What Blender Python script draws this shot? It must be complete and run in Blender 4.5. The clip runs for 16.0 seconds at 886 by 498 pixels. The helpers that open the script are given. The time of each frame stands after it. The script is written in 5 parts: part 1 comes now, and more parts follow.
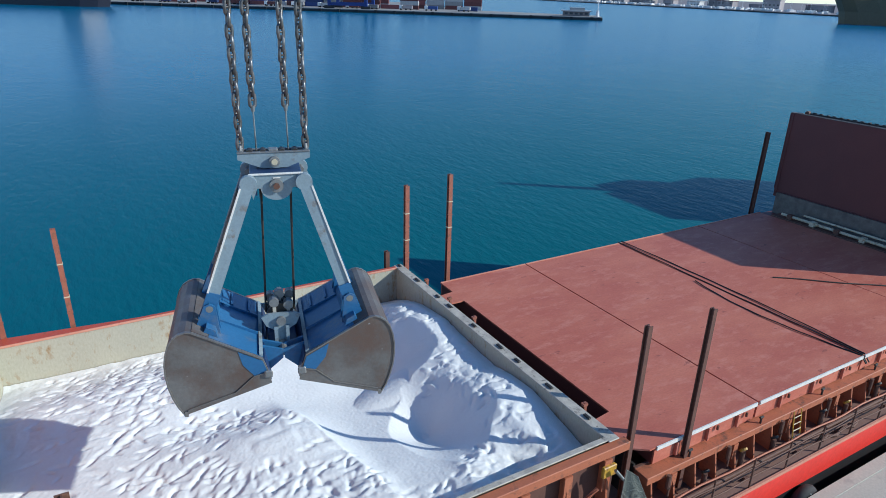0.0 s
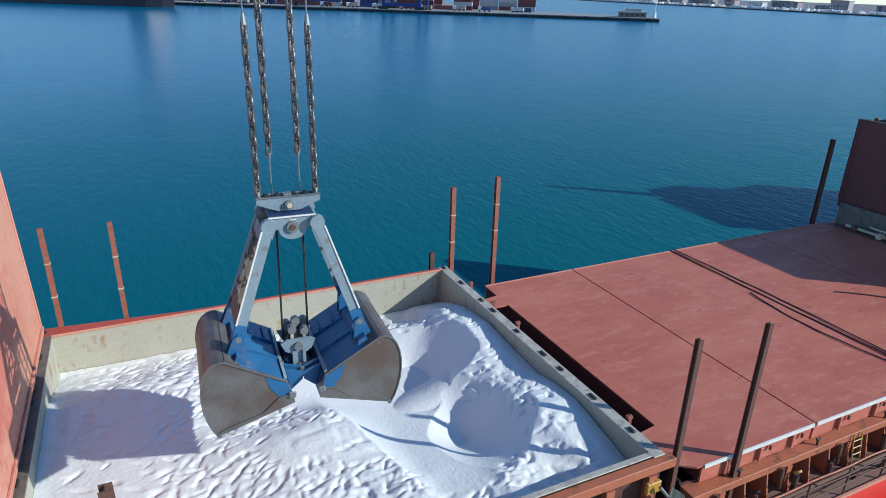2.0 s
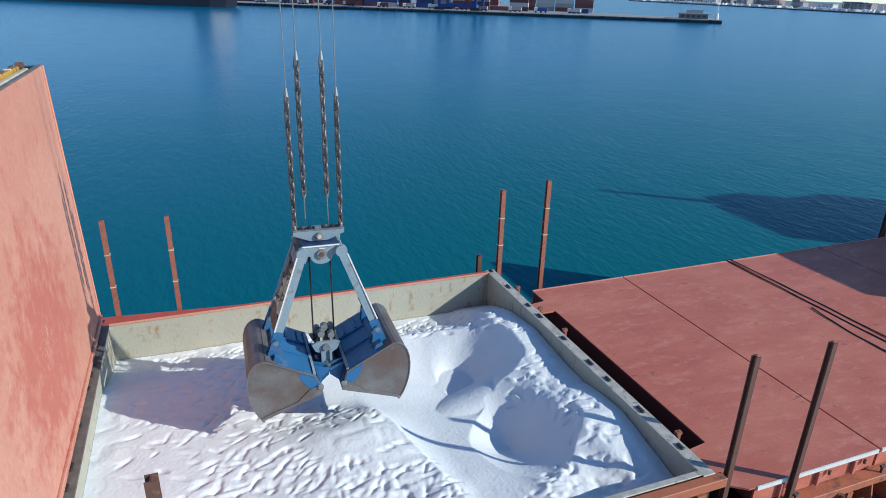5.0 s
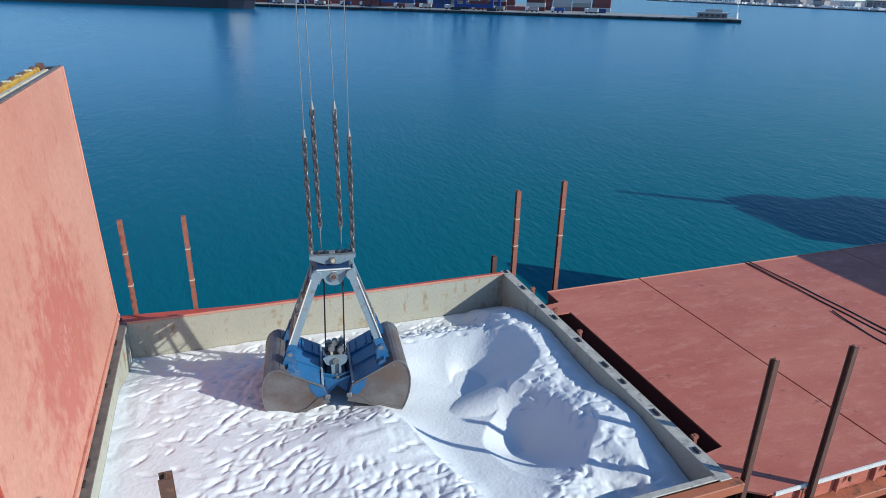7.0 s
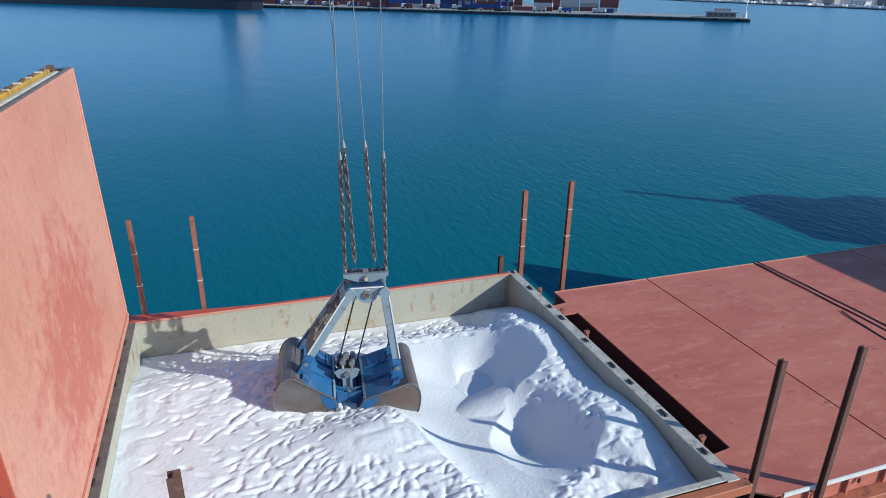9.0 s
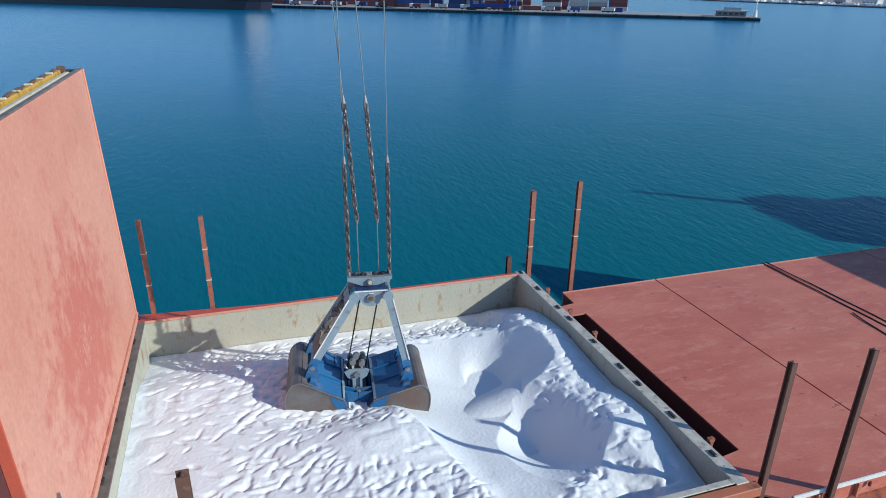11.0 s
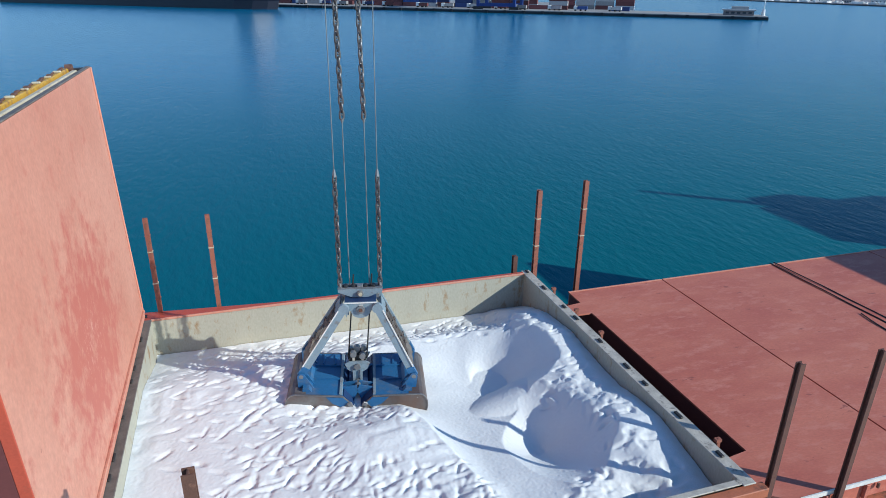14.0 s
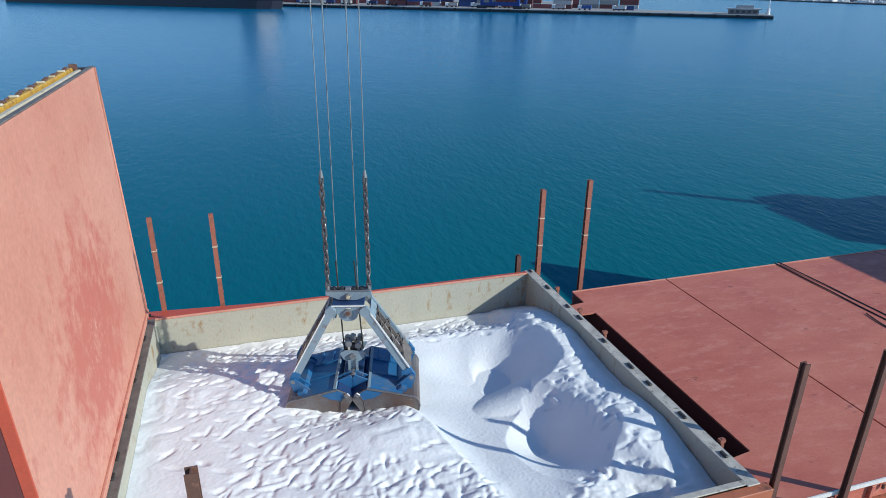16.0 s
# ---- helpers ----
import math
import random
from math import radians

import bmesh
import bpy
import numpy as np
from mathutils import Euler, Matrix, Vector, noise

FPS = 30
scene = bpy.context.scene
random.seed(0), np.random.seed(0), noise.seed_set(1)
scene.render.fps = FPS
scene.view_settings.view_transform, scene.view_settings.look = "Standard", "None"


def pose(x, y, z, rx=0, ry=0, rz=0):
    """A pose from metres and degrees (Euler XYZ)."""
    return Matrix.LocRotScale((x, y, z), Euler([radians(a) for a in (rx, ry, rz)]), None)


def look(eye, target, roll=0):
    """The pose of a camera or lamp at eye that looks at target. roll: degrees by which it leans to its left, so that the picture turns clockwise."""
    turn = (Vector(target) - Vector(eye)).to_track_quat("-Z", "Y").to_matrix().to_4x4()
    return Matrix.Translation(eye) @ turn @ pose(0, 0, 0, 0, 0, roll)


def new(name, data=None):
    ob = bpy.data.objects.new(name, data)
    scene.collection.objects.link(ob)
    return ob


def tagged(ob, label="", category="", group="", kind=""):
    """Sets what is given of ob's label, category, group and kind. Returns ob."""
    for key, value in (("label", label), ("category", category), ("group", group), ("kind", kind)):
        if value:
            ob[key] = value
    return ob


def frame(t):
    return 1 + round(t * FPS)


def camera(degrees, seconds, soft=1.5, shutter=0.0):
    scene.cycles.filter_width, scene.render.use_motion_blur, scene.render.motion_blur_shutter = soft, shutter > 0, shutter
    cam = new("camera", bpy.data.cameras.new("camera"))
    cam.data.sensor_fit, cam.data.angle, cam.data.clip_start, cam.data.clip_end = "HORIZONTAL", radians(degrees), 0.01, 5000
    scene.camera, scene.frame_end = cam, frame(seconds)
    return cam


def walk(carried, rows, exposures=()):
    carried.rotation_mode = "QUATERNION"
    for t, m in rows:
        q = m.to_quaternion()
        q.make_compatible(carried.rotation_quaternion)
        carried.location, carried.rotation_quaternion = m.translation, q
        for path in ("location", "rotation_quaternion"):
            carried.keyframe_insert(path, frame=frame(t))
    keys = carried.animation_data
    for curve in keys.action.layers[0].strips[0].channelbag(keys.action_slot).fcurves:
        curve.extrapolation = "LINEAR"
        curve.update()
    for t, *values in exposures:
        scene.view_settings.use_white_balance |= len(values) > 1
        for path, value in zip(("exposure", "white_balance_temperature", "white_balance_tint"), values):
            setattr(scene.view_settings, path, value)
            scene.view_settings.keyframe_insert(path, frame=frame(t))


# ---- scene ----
cam = camera(69.31, 16.0, soft=0.9)
# seconds, eye x y z, heading (from +y to the left), tilt, roll
PATH = [
    (0, -9.477, -19.324, 9.480, -30.57, -22.06, 1.61),
    (0.5, -9.445, -19.292, 9.484, -29.59, -22.07, 1.72),
    (1, -9.406, -19.268, 9.478, -28.28, -22.09, 1.61),
    (1.5, -9.367, -19.231, 9.473, -27.07, -22.09, 1.49),
    (2, -9.350, -19.188, 9.475, -26.08, -22.11, 1.56),
    (2.5, -9.335, -19.167, 9.481, -25.17, -22.11, 1.64),
    (3, -9.303, -19.146, 9.476, -24.25, -22.12, 1.68),
    (3.5, -9.274, -19.122, 9.477, -23.40, -22.15, 1.65),
    (4, -9.276, -19.090, 9.478, -22.61, -22.16, 1.65),
    (6.5, -9.237, -19.043, 9.469, -20.26, -22.17, 1.32),
    (7, -9.229, -19.033, 9.465, -19.93, -22.17, 1.27),
    (7.5, -9.221, -19.041, 9.467, -19.66, -22.18, 1.21),
    (8, -9.215, -19.063, 9.472, -19.57, -22.19, 1.19),
    (8.5, -9.207, -19.066, 9.463, -19.43, -22.16, 1.07),
    (9, -9.219, -19.059, 9.470, -19.21, -22.15, 0.98),
    (11.5, -9.210, -19.040, 9.485, -18.32, -22.20, 0.80),
    (12, -9.203, -19.035, 9.480, -18.20, -22.21, 0.78),
    (12.5, -9.205, -19.037, 9.478, -18.12, -22.22, 0.78),
    (13, -9.209, -19.040, 9.480, -18.10, -22.23, 0.80),
    (13.5, -9.208, -19.035, 9.472, -18.01, -22.24, 0.78),
    (14, -9.215, -19.027, 9.467, -17.91, -22.26, 0.78),
    (14.5, -9.216, -19.023, 9.472, -17.83, -22.28, 0.76),
    (15, -9.205, -19.014, 9.468, -17.73, -22.30, 0.75),
    (15.5, -9.198, -19.016, 9.460, -17.63, -22.29, 0.69),
    (16, -9.200, -19.015, 9.463, -17.55, -22.32, 0.69),
]
walk(cam, [(t, pose(x, y, z, 90 + tilt, 0, yaw) @ pose(0, 0, 0, 0, 0, roll)) for t, x, y, z, yaw, tilt, roll in PATH],
     exposures=[(0.0, 0.17, 6000, 4), (16.0, 0.17, 6000, 4)])

# ---- light ----
SUN_DIR = Vector((8.2, -6.26, 4.91)).normalized()
world = bpy.data.worlds.new("sky")
scene.world = world
world.use_nodes = True
_n = world.node_tree.nodes
sky = _n.new("ShaderNodeTexSky")
sky.sky_type = "NISHITA"
sky.sun_disc = False
sky.ozone_density, sky.dust_density, sky.altitude = 5.0, 0.0, 1500
sky.sun_elevation = math.asin(SUN_DIR.z)
sky.sun_rotation = math.atan2(SUN_DIR.x, SUN_DIR.y)
_n["Background"].inputs["Strength"].default_value = 0.15
world.node_tree.links.new(sky.outputs[0], _n["Background"].inputs["Color"])
sun_data = bpy.data.lights.new("sun", "SUN")
sun_data.energy = 4.2
sun_data.angle = radians(0.5)
sun_data.color = (1.0, 0.95, 0.87)
sun = new("sun", sun_data)
sun.matrix_world = look((40, -30, 40), Vector((40, -30, 40)) - SUN_DIR)


# ---- materials ----
def material(name, base, dark=None, rough=0.6, metal=0.0, scale=3.0, grain=40.0, amount=0.5, bump=0.15, streak=(1, 1, 1),
             wear=None, wear_at=0.62, wear_soft=0.06, wear_scale=2.0, by_object=0.0, by_island=0.0, patch=None, core=None, pits=None, pit_scale=9.0, pit_at=0.70):
    """A procedural surface: two scales of tone, an optional worn or stained second colour, grain as relief."""
    m = bpy.data.materials.new(name)
    m.use_nodes = True
    nt = m.node_tree
    bsdf = nt.nodes["Principled BSDF"]
    dark = dark or tuple(c * 0.6 for c in base)
    coord = nt.nodes.new("ShaderNodeTexCoord")
    stretch = nt.nodes.new("ShaderNodeMapping")
    stretch.inputs["Scale"].default_value = streak
    nt.links.new(coord.outputs["Object"], stretch.inputs["Vector"])

    def noisy(size, detail, rough_=0.6):
        n = nt.nodes.new("ShaderNodeTexNoise")
        n.inputs["Scale"].default_value, n.inputs["Detail"].default_value, n.inputs["Roughness"].default_value = size, detail, rough_
        nt.links.new(stretch.outputs[0], n.inputs["Vector"])
        return n.outputs["Fac"]

    def mixed(fac, a, b):
        x = nt.nodes.new("ShaderNodeMix")
        x.data_type = "RGBA"
        nt.links.new(fac, x.inputs["Factor"])
        for sock, v in ((x.inputs["A"], a), (x.inputs["B"], b)):
            if isinstance(v, tuple):
                sock.default_value = (*v, 1)
            else:
                nt.links.new(v, sock)
        return x.outputs["Result"]

    def ramp(fac, lo, hi):
        r = nt.nodes.new("ShaderNodeMapRange")
        r.inputs["From Min"].default_value, r.inputs["From Max"].default_value = lo, hi
        nt.links.new(fac, r.inputs["Value"])
        return r.outputs[0]

    broad, fine = noisy(scale, 5), noisy(grain, 3)
    colour = mixed(ramp(broad, 0.5 - 0.35 / max(amount, 0.05) * 0.5, 0.5 + 0.35 / max(amount, 0.05) * 0.5), base, dark)
    tint = mixed(ramp(fine, 0.3, 0.8), (1.08, 1.08, 1.08), (0.86, 0.86, 0.86))
    mul = nt.nodes.new("ShaderNodeMix")
    mul.data_type, mul.blend_type = "RGBA", "MULTIPLY"
    mul.inputs["Factor"].default_value = 1.0
    nt.links.new(colour, mul.inputs["A"])
    nt.links.new(tint, mul.inputs["B"])
    colour = mul.outputs["Result"]
    if wear:
        worn = noisy(wear_scale, 8, 0.7)
        if patch:
            # a stain with a ragged outline round a centre
            at = nt.nodes.new("ShaderNodeMapping")
            at.inputs["Location"].default_value = [-c / r for c, r in zip(*patch)]
            at.inputs["Scale"].default_value = [1 / r for r in patch[1]]
            nt.links.new(coord.outputs["Object"], at.inputs["Vector"])
            far = nt.nodes.new("ShaderNodeVectorMath")
            far.operation = "LENGTH"
            nt.links.new(at.outputs[0], far.inputs[0])
            near = nt.nodes.new("ShaderNodeMapRange")
            near.inputs["From Min"].default_value, near.inputs["From Max"].default_value = 0.35, 1.5
            near.inputs["To Min"].default_value, near.inputs["To Max"].default_value = 0.17, -0.12
            nt.links.new(far.outputs["Value"], near.inputs["Value"])
            add = nt.nodes.new("ShaderNodeMath")
            nt.links.new(worn, add.inputs[0])
            nt.links.new(near.outputs[0], add.inputs[1])
            worn = add.outputs[0]
        colour = mixed(ramp(worn, wear_at - wear_soft, wear_at + wear_soft), colour, wear)
        if patch and core:
            # paler scrapes in the middle of the stain
            inner = nt.nodes.new("ShaderNodeMapRange")
            inner.inputs["From Min"].default_value, inner.inputs["From Max"].default_value = 0.0, 0.95
            inner.inputs["To Min"].default_value, inner.inputs["To Max"].default_value = 0.10, -0.22
            nt.links.new(far.outputs["Value"], inner.inputs["Value"])
            plus = nt.nodes.new("ShaderNodeMath")
            nt.links.new(noisy(7.0, 6, 0.72), plus.inputs[0])
            nt.links.new(inner.outputs[0], plus.inputs[1])
            colour = mixed(ramp(plus.outputs[0], 0.54, 0.72), colour, core)
    if pits:
        colour = mixed(ramp(noisy(pit_scale, 4, 0.65), pit_at, pit_at + 0.04), colour, pits)
    for on, sock in ((by_object, ("ShaderNodeObjectInfo", "Random")), (by_island, ("ShaderNodeNewGeometry", "Random Per Island"))):
        if on:
            info = nt.nodes.new(sock[0])
            v = nt.nodes.new("ShaderNodeMix")
            v.data_type, v.blend_type = "RGBA", "MULTIPLY"
            v.inputs["Factor"].default_value = 1.0
            nt.links.new(colour, v.inputs["A"])
            shade = nt.nodes.new("ShaderNodeMapRange")
            shade.inputs["To Min"].default_value, shade.inputs["To Max"].default_value = 1 - on, 1 + on
            nt.links.new(info.outputs[sock[1]], shade.inputs["Value"])
            nt.links.new(shade.outputs[0], v.inputs["B"])
            colour = v.outputs["Result"]
    nt.links.new(colour, bsdf.inputs["Base Color"])
    bsdf.inputs["Roughness"].default_value = rough
    bsdf.inputs["Metallic"].default_value = metal
    if bump:
        b = nt.nodes.new("ShaderNodeBump")
        b.inputs["Strength"].default_value, b.inputs["Distance"].default_value = bump, 0.02
        nt.links.new(fine, b.inputs["Height"])
        nt.links.new(b.outputs[0], bsdf.inputs["Normal"])
    return m


def water_material():
    m = bpy.data.materials.new("harbour_water")
    m.use_nodes = True
    nt = m.node_tree
    bsdf = nt.nodes["Principled BSDF"]
    coord = nt.nodes.new("ShaderNodeTexCoord")
    heights = []
    for size, stretch, detail, turn in ((2.1, (1.0, 0.4, 1), 4, 20), (0.16, (1, 0.5, 1), 3, 35), (0.018, (1, 0.35, 1), 2, 60)):
        mp = nt.nodes.new("ShaderNodeMapping")
        mp.inputs["Scale"].default_value = stretch
        mp.inputs["Rotation"].default_value = (0, 0, radians(turn))
        nt.links.new(coord.outputs["Object"], mp.inputs["Vector"])
        n = nt.nodes.new("ShaderNodeTexNoise")
        n.inputs["Scale"].default_value, n.inputs["Detail"].default_value = size, detail
        nt.links.new(mp.outputs[0], n.inputs["Vector"])
        heights.append(n.outputs["Fac"])
    first = nt.nodes.new("ShaderNodeBump")
    first.inputs["Strength"].default_value, first.inputs["Distance"].default_value = 0.5, 0.13
    nt.links.new(heights[0], first.inputs["Height"])
    second = nt.nodes.new("ShaderNodeBump")
    second.inputs["Strength"].default_value, second.inputs["Distance"].default_value = 0.35, 0.22
    nt.links.new(heights[1], second.inputs["Height"])
    nt.links.new(first.outputs[0], second.inputs["Normal"])
    nt.links.new(second.outputs[0], bsdf.inputs["Normal"])
    mix = nt.nodes.new("ShaderNodeMix")
    mix.data_type = "RGBA"
    # teal near the quay, bluer far out: sky reflection put into base colour
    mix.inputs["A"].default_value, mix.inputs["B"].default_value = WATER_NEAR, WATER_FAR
    place = nt.nodes.new("ShaderNodeSeparateXYZ")
    nt.links.new(coord.outputs["Object"], place.inputs[0])
    r = nt.nodes.new("ShaderNodeMapRange")
    r.interpolation_type = "SMOOTHSTEP"
    r.inputs["From Min"].default_value, r.inputs["From Max"].default_value = -5, 130
    nt.links.new(place.outputs["Y"], r.inputs["Value"])
    vary = nt.nodes.new("ShaderNodeMath")
    vary.operation = "MULTIPLY_ADD"
    nt.links.new(heights[2], vary.inputs[0])
    vary.inputs[1].default_value = 0.5
    nt.links.new(r.outputs[0], vary.inputs[2])
    shift = nt.nodes.new("ShaderNodeMath")
    shift.operation, shift.use_clamp = "SUBTRACT", True
    nt.links.new(vary.outputs[0], shift.inputs[0])
    shift.inputs[1].default_value = 0.25
    nt.links.new(shift.outputs[0], mix.inputs["Factor"])
    nt.links.new(mix.outputs["Result"], bsdf.inputs["Base Color"])
    bsdf.inputs["Roughness"].default_value = 0.22
    bsdf.inputs["IOR"].default_value = 1.25
    bsdf.inputs["Specular IOR Level"].default_value = 0.075
    return m


WATER_NEAR, WATER_FAR = (0.008, 0.116, 0.146, 1), (0.003, 0.110, 0.222, 1)
M_WATER = water_material()
M_SALT = material("coarse_white_salt", (0.775, 0.79, 0.78), (0.72, 0.73, 0.72), rough=0.75, scale=1.2, grain=60, amount=0.6, bump=0.10)
M_COVER = material("faded_red_deck_paint", (0.53, 0.168, 0.104), (0.44, 0.115, 0.075), rough=0.6, scale=0.55, grain=18, amount=1.3, bump=0.12,
                   wear=(0.57, 0.215, 0.15), wear_at=0.61, wear_soft=0.10, wear_scale=2.6, streak=(0.55, 1.3, 1), pits=(0.30, 0.085, 0.06), pit_scale=2.4, pit_at=0.655)
M_PANEL = material("pale_red_primer", (0.62, 0.295, 0.205), (0.54, 0.225, 0.15), rough=0.6, scale=0.35, grain=12, amount=1.0, bump=0.12,
                   wear=(0.49, 0.145, 0.10), wear_at=0.535, wear_soft=0.09, wear_scale=2.2, streak=(1, 1, 0.85), patch=((-12.6, -5.6, 2.55), (1.0, 2.6, 2.1)),
                   core=(0.62, 0.30, 0.23), pits=(0.36, 0.12, 0.085), pit_scale=5.5, pit_at=0.715)
# darker copy of the cover red, with shade put into the colour
M_DARKPANEL = material("shaded_red_paint", (0.15, 0.042, 0.038), (0.11, 0.03, 0.03), rough=0.6, scale=0.6, grain=15, bump=0.1)
M_REDTRIM = material("orange_red_paint", (0.52, 0.085, 0.040), (0.40, 0.07, 0.04), rough=0.55, scale=1.5, grain=25,
                     wear=(0.22, 0.09, 0.05), wear_at=0.66, wear_scale=3)
M_LEDGE = material("rust_orange_paint", (0.46, 0.15, 0.07), (0.35, 0.105, 0.055), rough=0.65, scale=2, grain=25,
                   wear=(0.16, 0.07, 0.045), wear_at=0.60, wear_scale=3)
M_COAMING = material("grey_beige_hold_paint", (0.45, 0.43, 0.335), (0.37, 0.355, 0.28), rough=0.65, scale=0.9, grain=20, bump=0.12,
                     wear=(0.30, 0.19, 0.09), wear_at=0.605, wear_scale=2.6, streak=(1, 1, 0.45))
M_RIM = material("scuffed_coaming_steel", (0.55, 0.51, 0.43), (0.34, 0.31, 0.265), rough=0.6, scale=3, grain=30, amount=0.9, bump=0.2,
                 wear=(0.13, 0.11, 0.095), wear_at=0.61, wear_scale=4)
M_RIMDARK = material("grimy_coaming_steel", (0.19, 0.165, 0.14), (0.10, 0.085, 0.075), rough=0.65, scale=3, grain=30, amount=0.9, bump=0.2)
# real black steel, and painted shade on the plates of the hatch gap
M_DARK = material("blackened_and_shaded_steel", (0.035, 0.03, 0.028), (0.02, 0.018, 0.016), rough=0.6, scale=4, grain=30, bump=0.15)
M_RUST = material("rusty_brown_steel", (0.16, 0.075, 0.05), (0.09, 0.045, 0.032), rough=0.75, scale=5, grain=35, bump=0.25,
                  wear=(0.26, 0.13, 0.085), wear_at=0.63, wear_scale=6)
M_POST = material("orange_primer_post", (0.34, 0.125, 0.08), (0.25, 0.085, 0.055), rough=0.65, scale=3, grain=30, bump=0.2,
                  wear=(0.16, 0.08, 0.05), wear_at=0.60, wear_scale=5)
# dark posts, and painted recess shade on the near coaming plates
M_POSTDARK = material("weathered_post_recess_shade", (0.15, 0.062, 0.042), (0.08, 0.038, 0.03), rough=0.75, scale=4, grain=30, bump=0.25)
M_HULL = material("bright_red_hull_paint", (0.78, 0.045, 0.03), (0.66, 0.036, 0.026), rough=0.4, scale=0.8, grain=10, bump=0.05,
                  wear=(0.62, 0.22, 0.18), wear_at=0.70, wear_scale=2)
M_BOOT = material("black_boot_paint", (0.02, 0.02, 0.022), (0.012, 0.012, 0.013), rough=0.5, scale=1, grain=10)
M_DECK = material("worn_deck_paint", (0.27, 0.15, 0.115), (0.16, 0.09, 0.07), rough=0.8, scale=2, grain=20, bump=0.2)
M_QUAY = material("quay_concrete", (0.50, 0.475, 0.40), (0.42, 0.40, 0.34), rough=0.85, scale=0.6, grain=14, bump=0.2,
                  wear=(0.34, 0.32, 0.28), wear_at=0.64, wear_scale=1.1)
M_WHITE = material("off_white_surface", (0.80, 0.79, 0.75), (0.62, 0.58, 0.52), rough=0.5, scale=3, grain=25, bump=0.05)
M_YELLOW = material("yellow_paint", (0.62, 0.38, 0.04), (0.45, 0.24, 0.04), rough=0.5, scale=3, grain=25,
                    wear=(0.30, 0.16, 0.06), wear_at=0.58, wear_scale=5)
M_CREAM = material("cream_weathered_paint", (0.62, 0.57, 0.44), (0.48, 0.40, 0.25), rough=0.6, scale=3, grain=25,
                   wear=(0.25, 0.14, 0.06), wear_at=0.60, wear_scale=4)
M_ARM = material("pale_blue_grey_paint", (0.255, 0.325, 0.365), (0.19, 0.25, 0.29), rough=0.42, scale=2.5, grain=25, bump=0.08,
                 wear=(0.17, 0.14, 0.12), wear_at=0.64, wear_soft=0.08, wear_scale=4)
M_BLUE = material("worn_blue_paint", (0.03, 0.145, 0.315), (0.024, 0.105, 0.24), rough=0.4, scale=1.6, grain=20, bump=0.1,
                  wear=(0.15, 0.17, 0.20), wear_at=0.63, wear_soft=0.10, wear_scale=1.5)
# the grab's blue with inner shade mixed into the colour, plus worn spots
M_BLUEDARK = material("shaded_blue_paint", (0.018, 0.05, 0.14), (0.012, 0.03, 0.09), rough=0.45, scale=2, grain=20, bump=0.1,
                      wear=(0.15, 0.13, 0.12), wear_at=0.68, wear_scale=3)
M_SHELL = material("scoured_bucket_steel", (0.21, 0.20, 0.19), (0.13, 0.12, 0.115), rough=0.45, metal=0.35, scale=1.1, grain=18, amount=1.1, bump=0.15,
                   wear=(0.15, 0.10, 0.08), wear_at=0.53, wear_soft=0.10, wear_scale=1.0, pits=(0.33, 0.31, 0.29), pit_scale=7, pit_at=0.69)
M_LIP = material("polished_cutting_edge", (0.30, 0.29, 0.28), (0.20, 0.18, 0.17), rough=0.35, metal=0.6, scale=3, grain=25)
M_CHAIN = material("oily_chain_steel", (0.24, 0.235, 0.235), (0.06, 0.056, 0.054), rough=0.36, metal=0.6, scale=9, grain=40, by_object=0.3)
M_WIRE = material("galvanised_wire_rope", (0.27, 0.30, 0.31), (0.18, 0.20, 0.21), rough=0.5, metal=0.4, scale=20, grain=90)
M_STEEL = material("greasy_grey_steel", (0.30, 0.31, 0.31), (0.16, 0.16, 0.16), rough=0.45, metal=0.4, scale=6, grain=30)
M_RUBBER = material("black_rubber", (0.03, 0.03, 0.032), (0.02, 0.02, 0.02), rough=0.8, scale=4, grain=20)
M_NET = material("grey_green_net_cord", (0.20, 0.21, 0.18), (0.14, 0.15, 0.13), rough=0.9, scale=8, grain=60)


# ---- building helpers ----
def part(name, bm, mat, parent=None, label="", smooth=False, at=None):
    me = bpy.data.meshes.new(name)
    bmesh.ops.recalc_face_normals(bm, faces=bm.faces[:])
    bm.to_mesh(me)
    bm.free()
    me.materials.append(mat)
    if smooth:
        me.polygons.foreach_set("use_smooth", [True] * len(me.polygons))
    ob = new(name, me)
    if parent:
        ob.parent = parent
    if at is not None:
        ob.matrix_basis = at
    return tagged(ob, label)


def share(name, mesh, parent, at):
    ob = new(name, mesh)
    ob.parent = parent
    ob.matrix_basis = at
    return ob


def empty(name, at=None):
    ob = new(name)
    ob.empty_display_size = 0.2
    if at is not None:
        ob.matrix_basis = at
    return ob


def box(bm, x0, x1, y0, y1, z0, z1, bevel=0.0):
    vs = [bm.verts.new((x, y, z)) for x in (x0, x1) for y in (y0, y1) for z in (z0, z1)]
    fs = [bm.faces.new([vs[i] for i in q]) for q in ((0, 1, 3, 2), (4, 6, 7, 5), (0, 4, 5, 1), (2, 3, 7, 6), (0, 2, 6, 4), (1, 5, 7, 3))]
    if bevel:
        bmesh.ops.bevel(bm, geom=list({e for f in fs for e in f.edges}), offset=bevel, segments=1, affect="EDGES")
    return bm


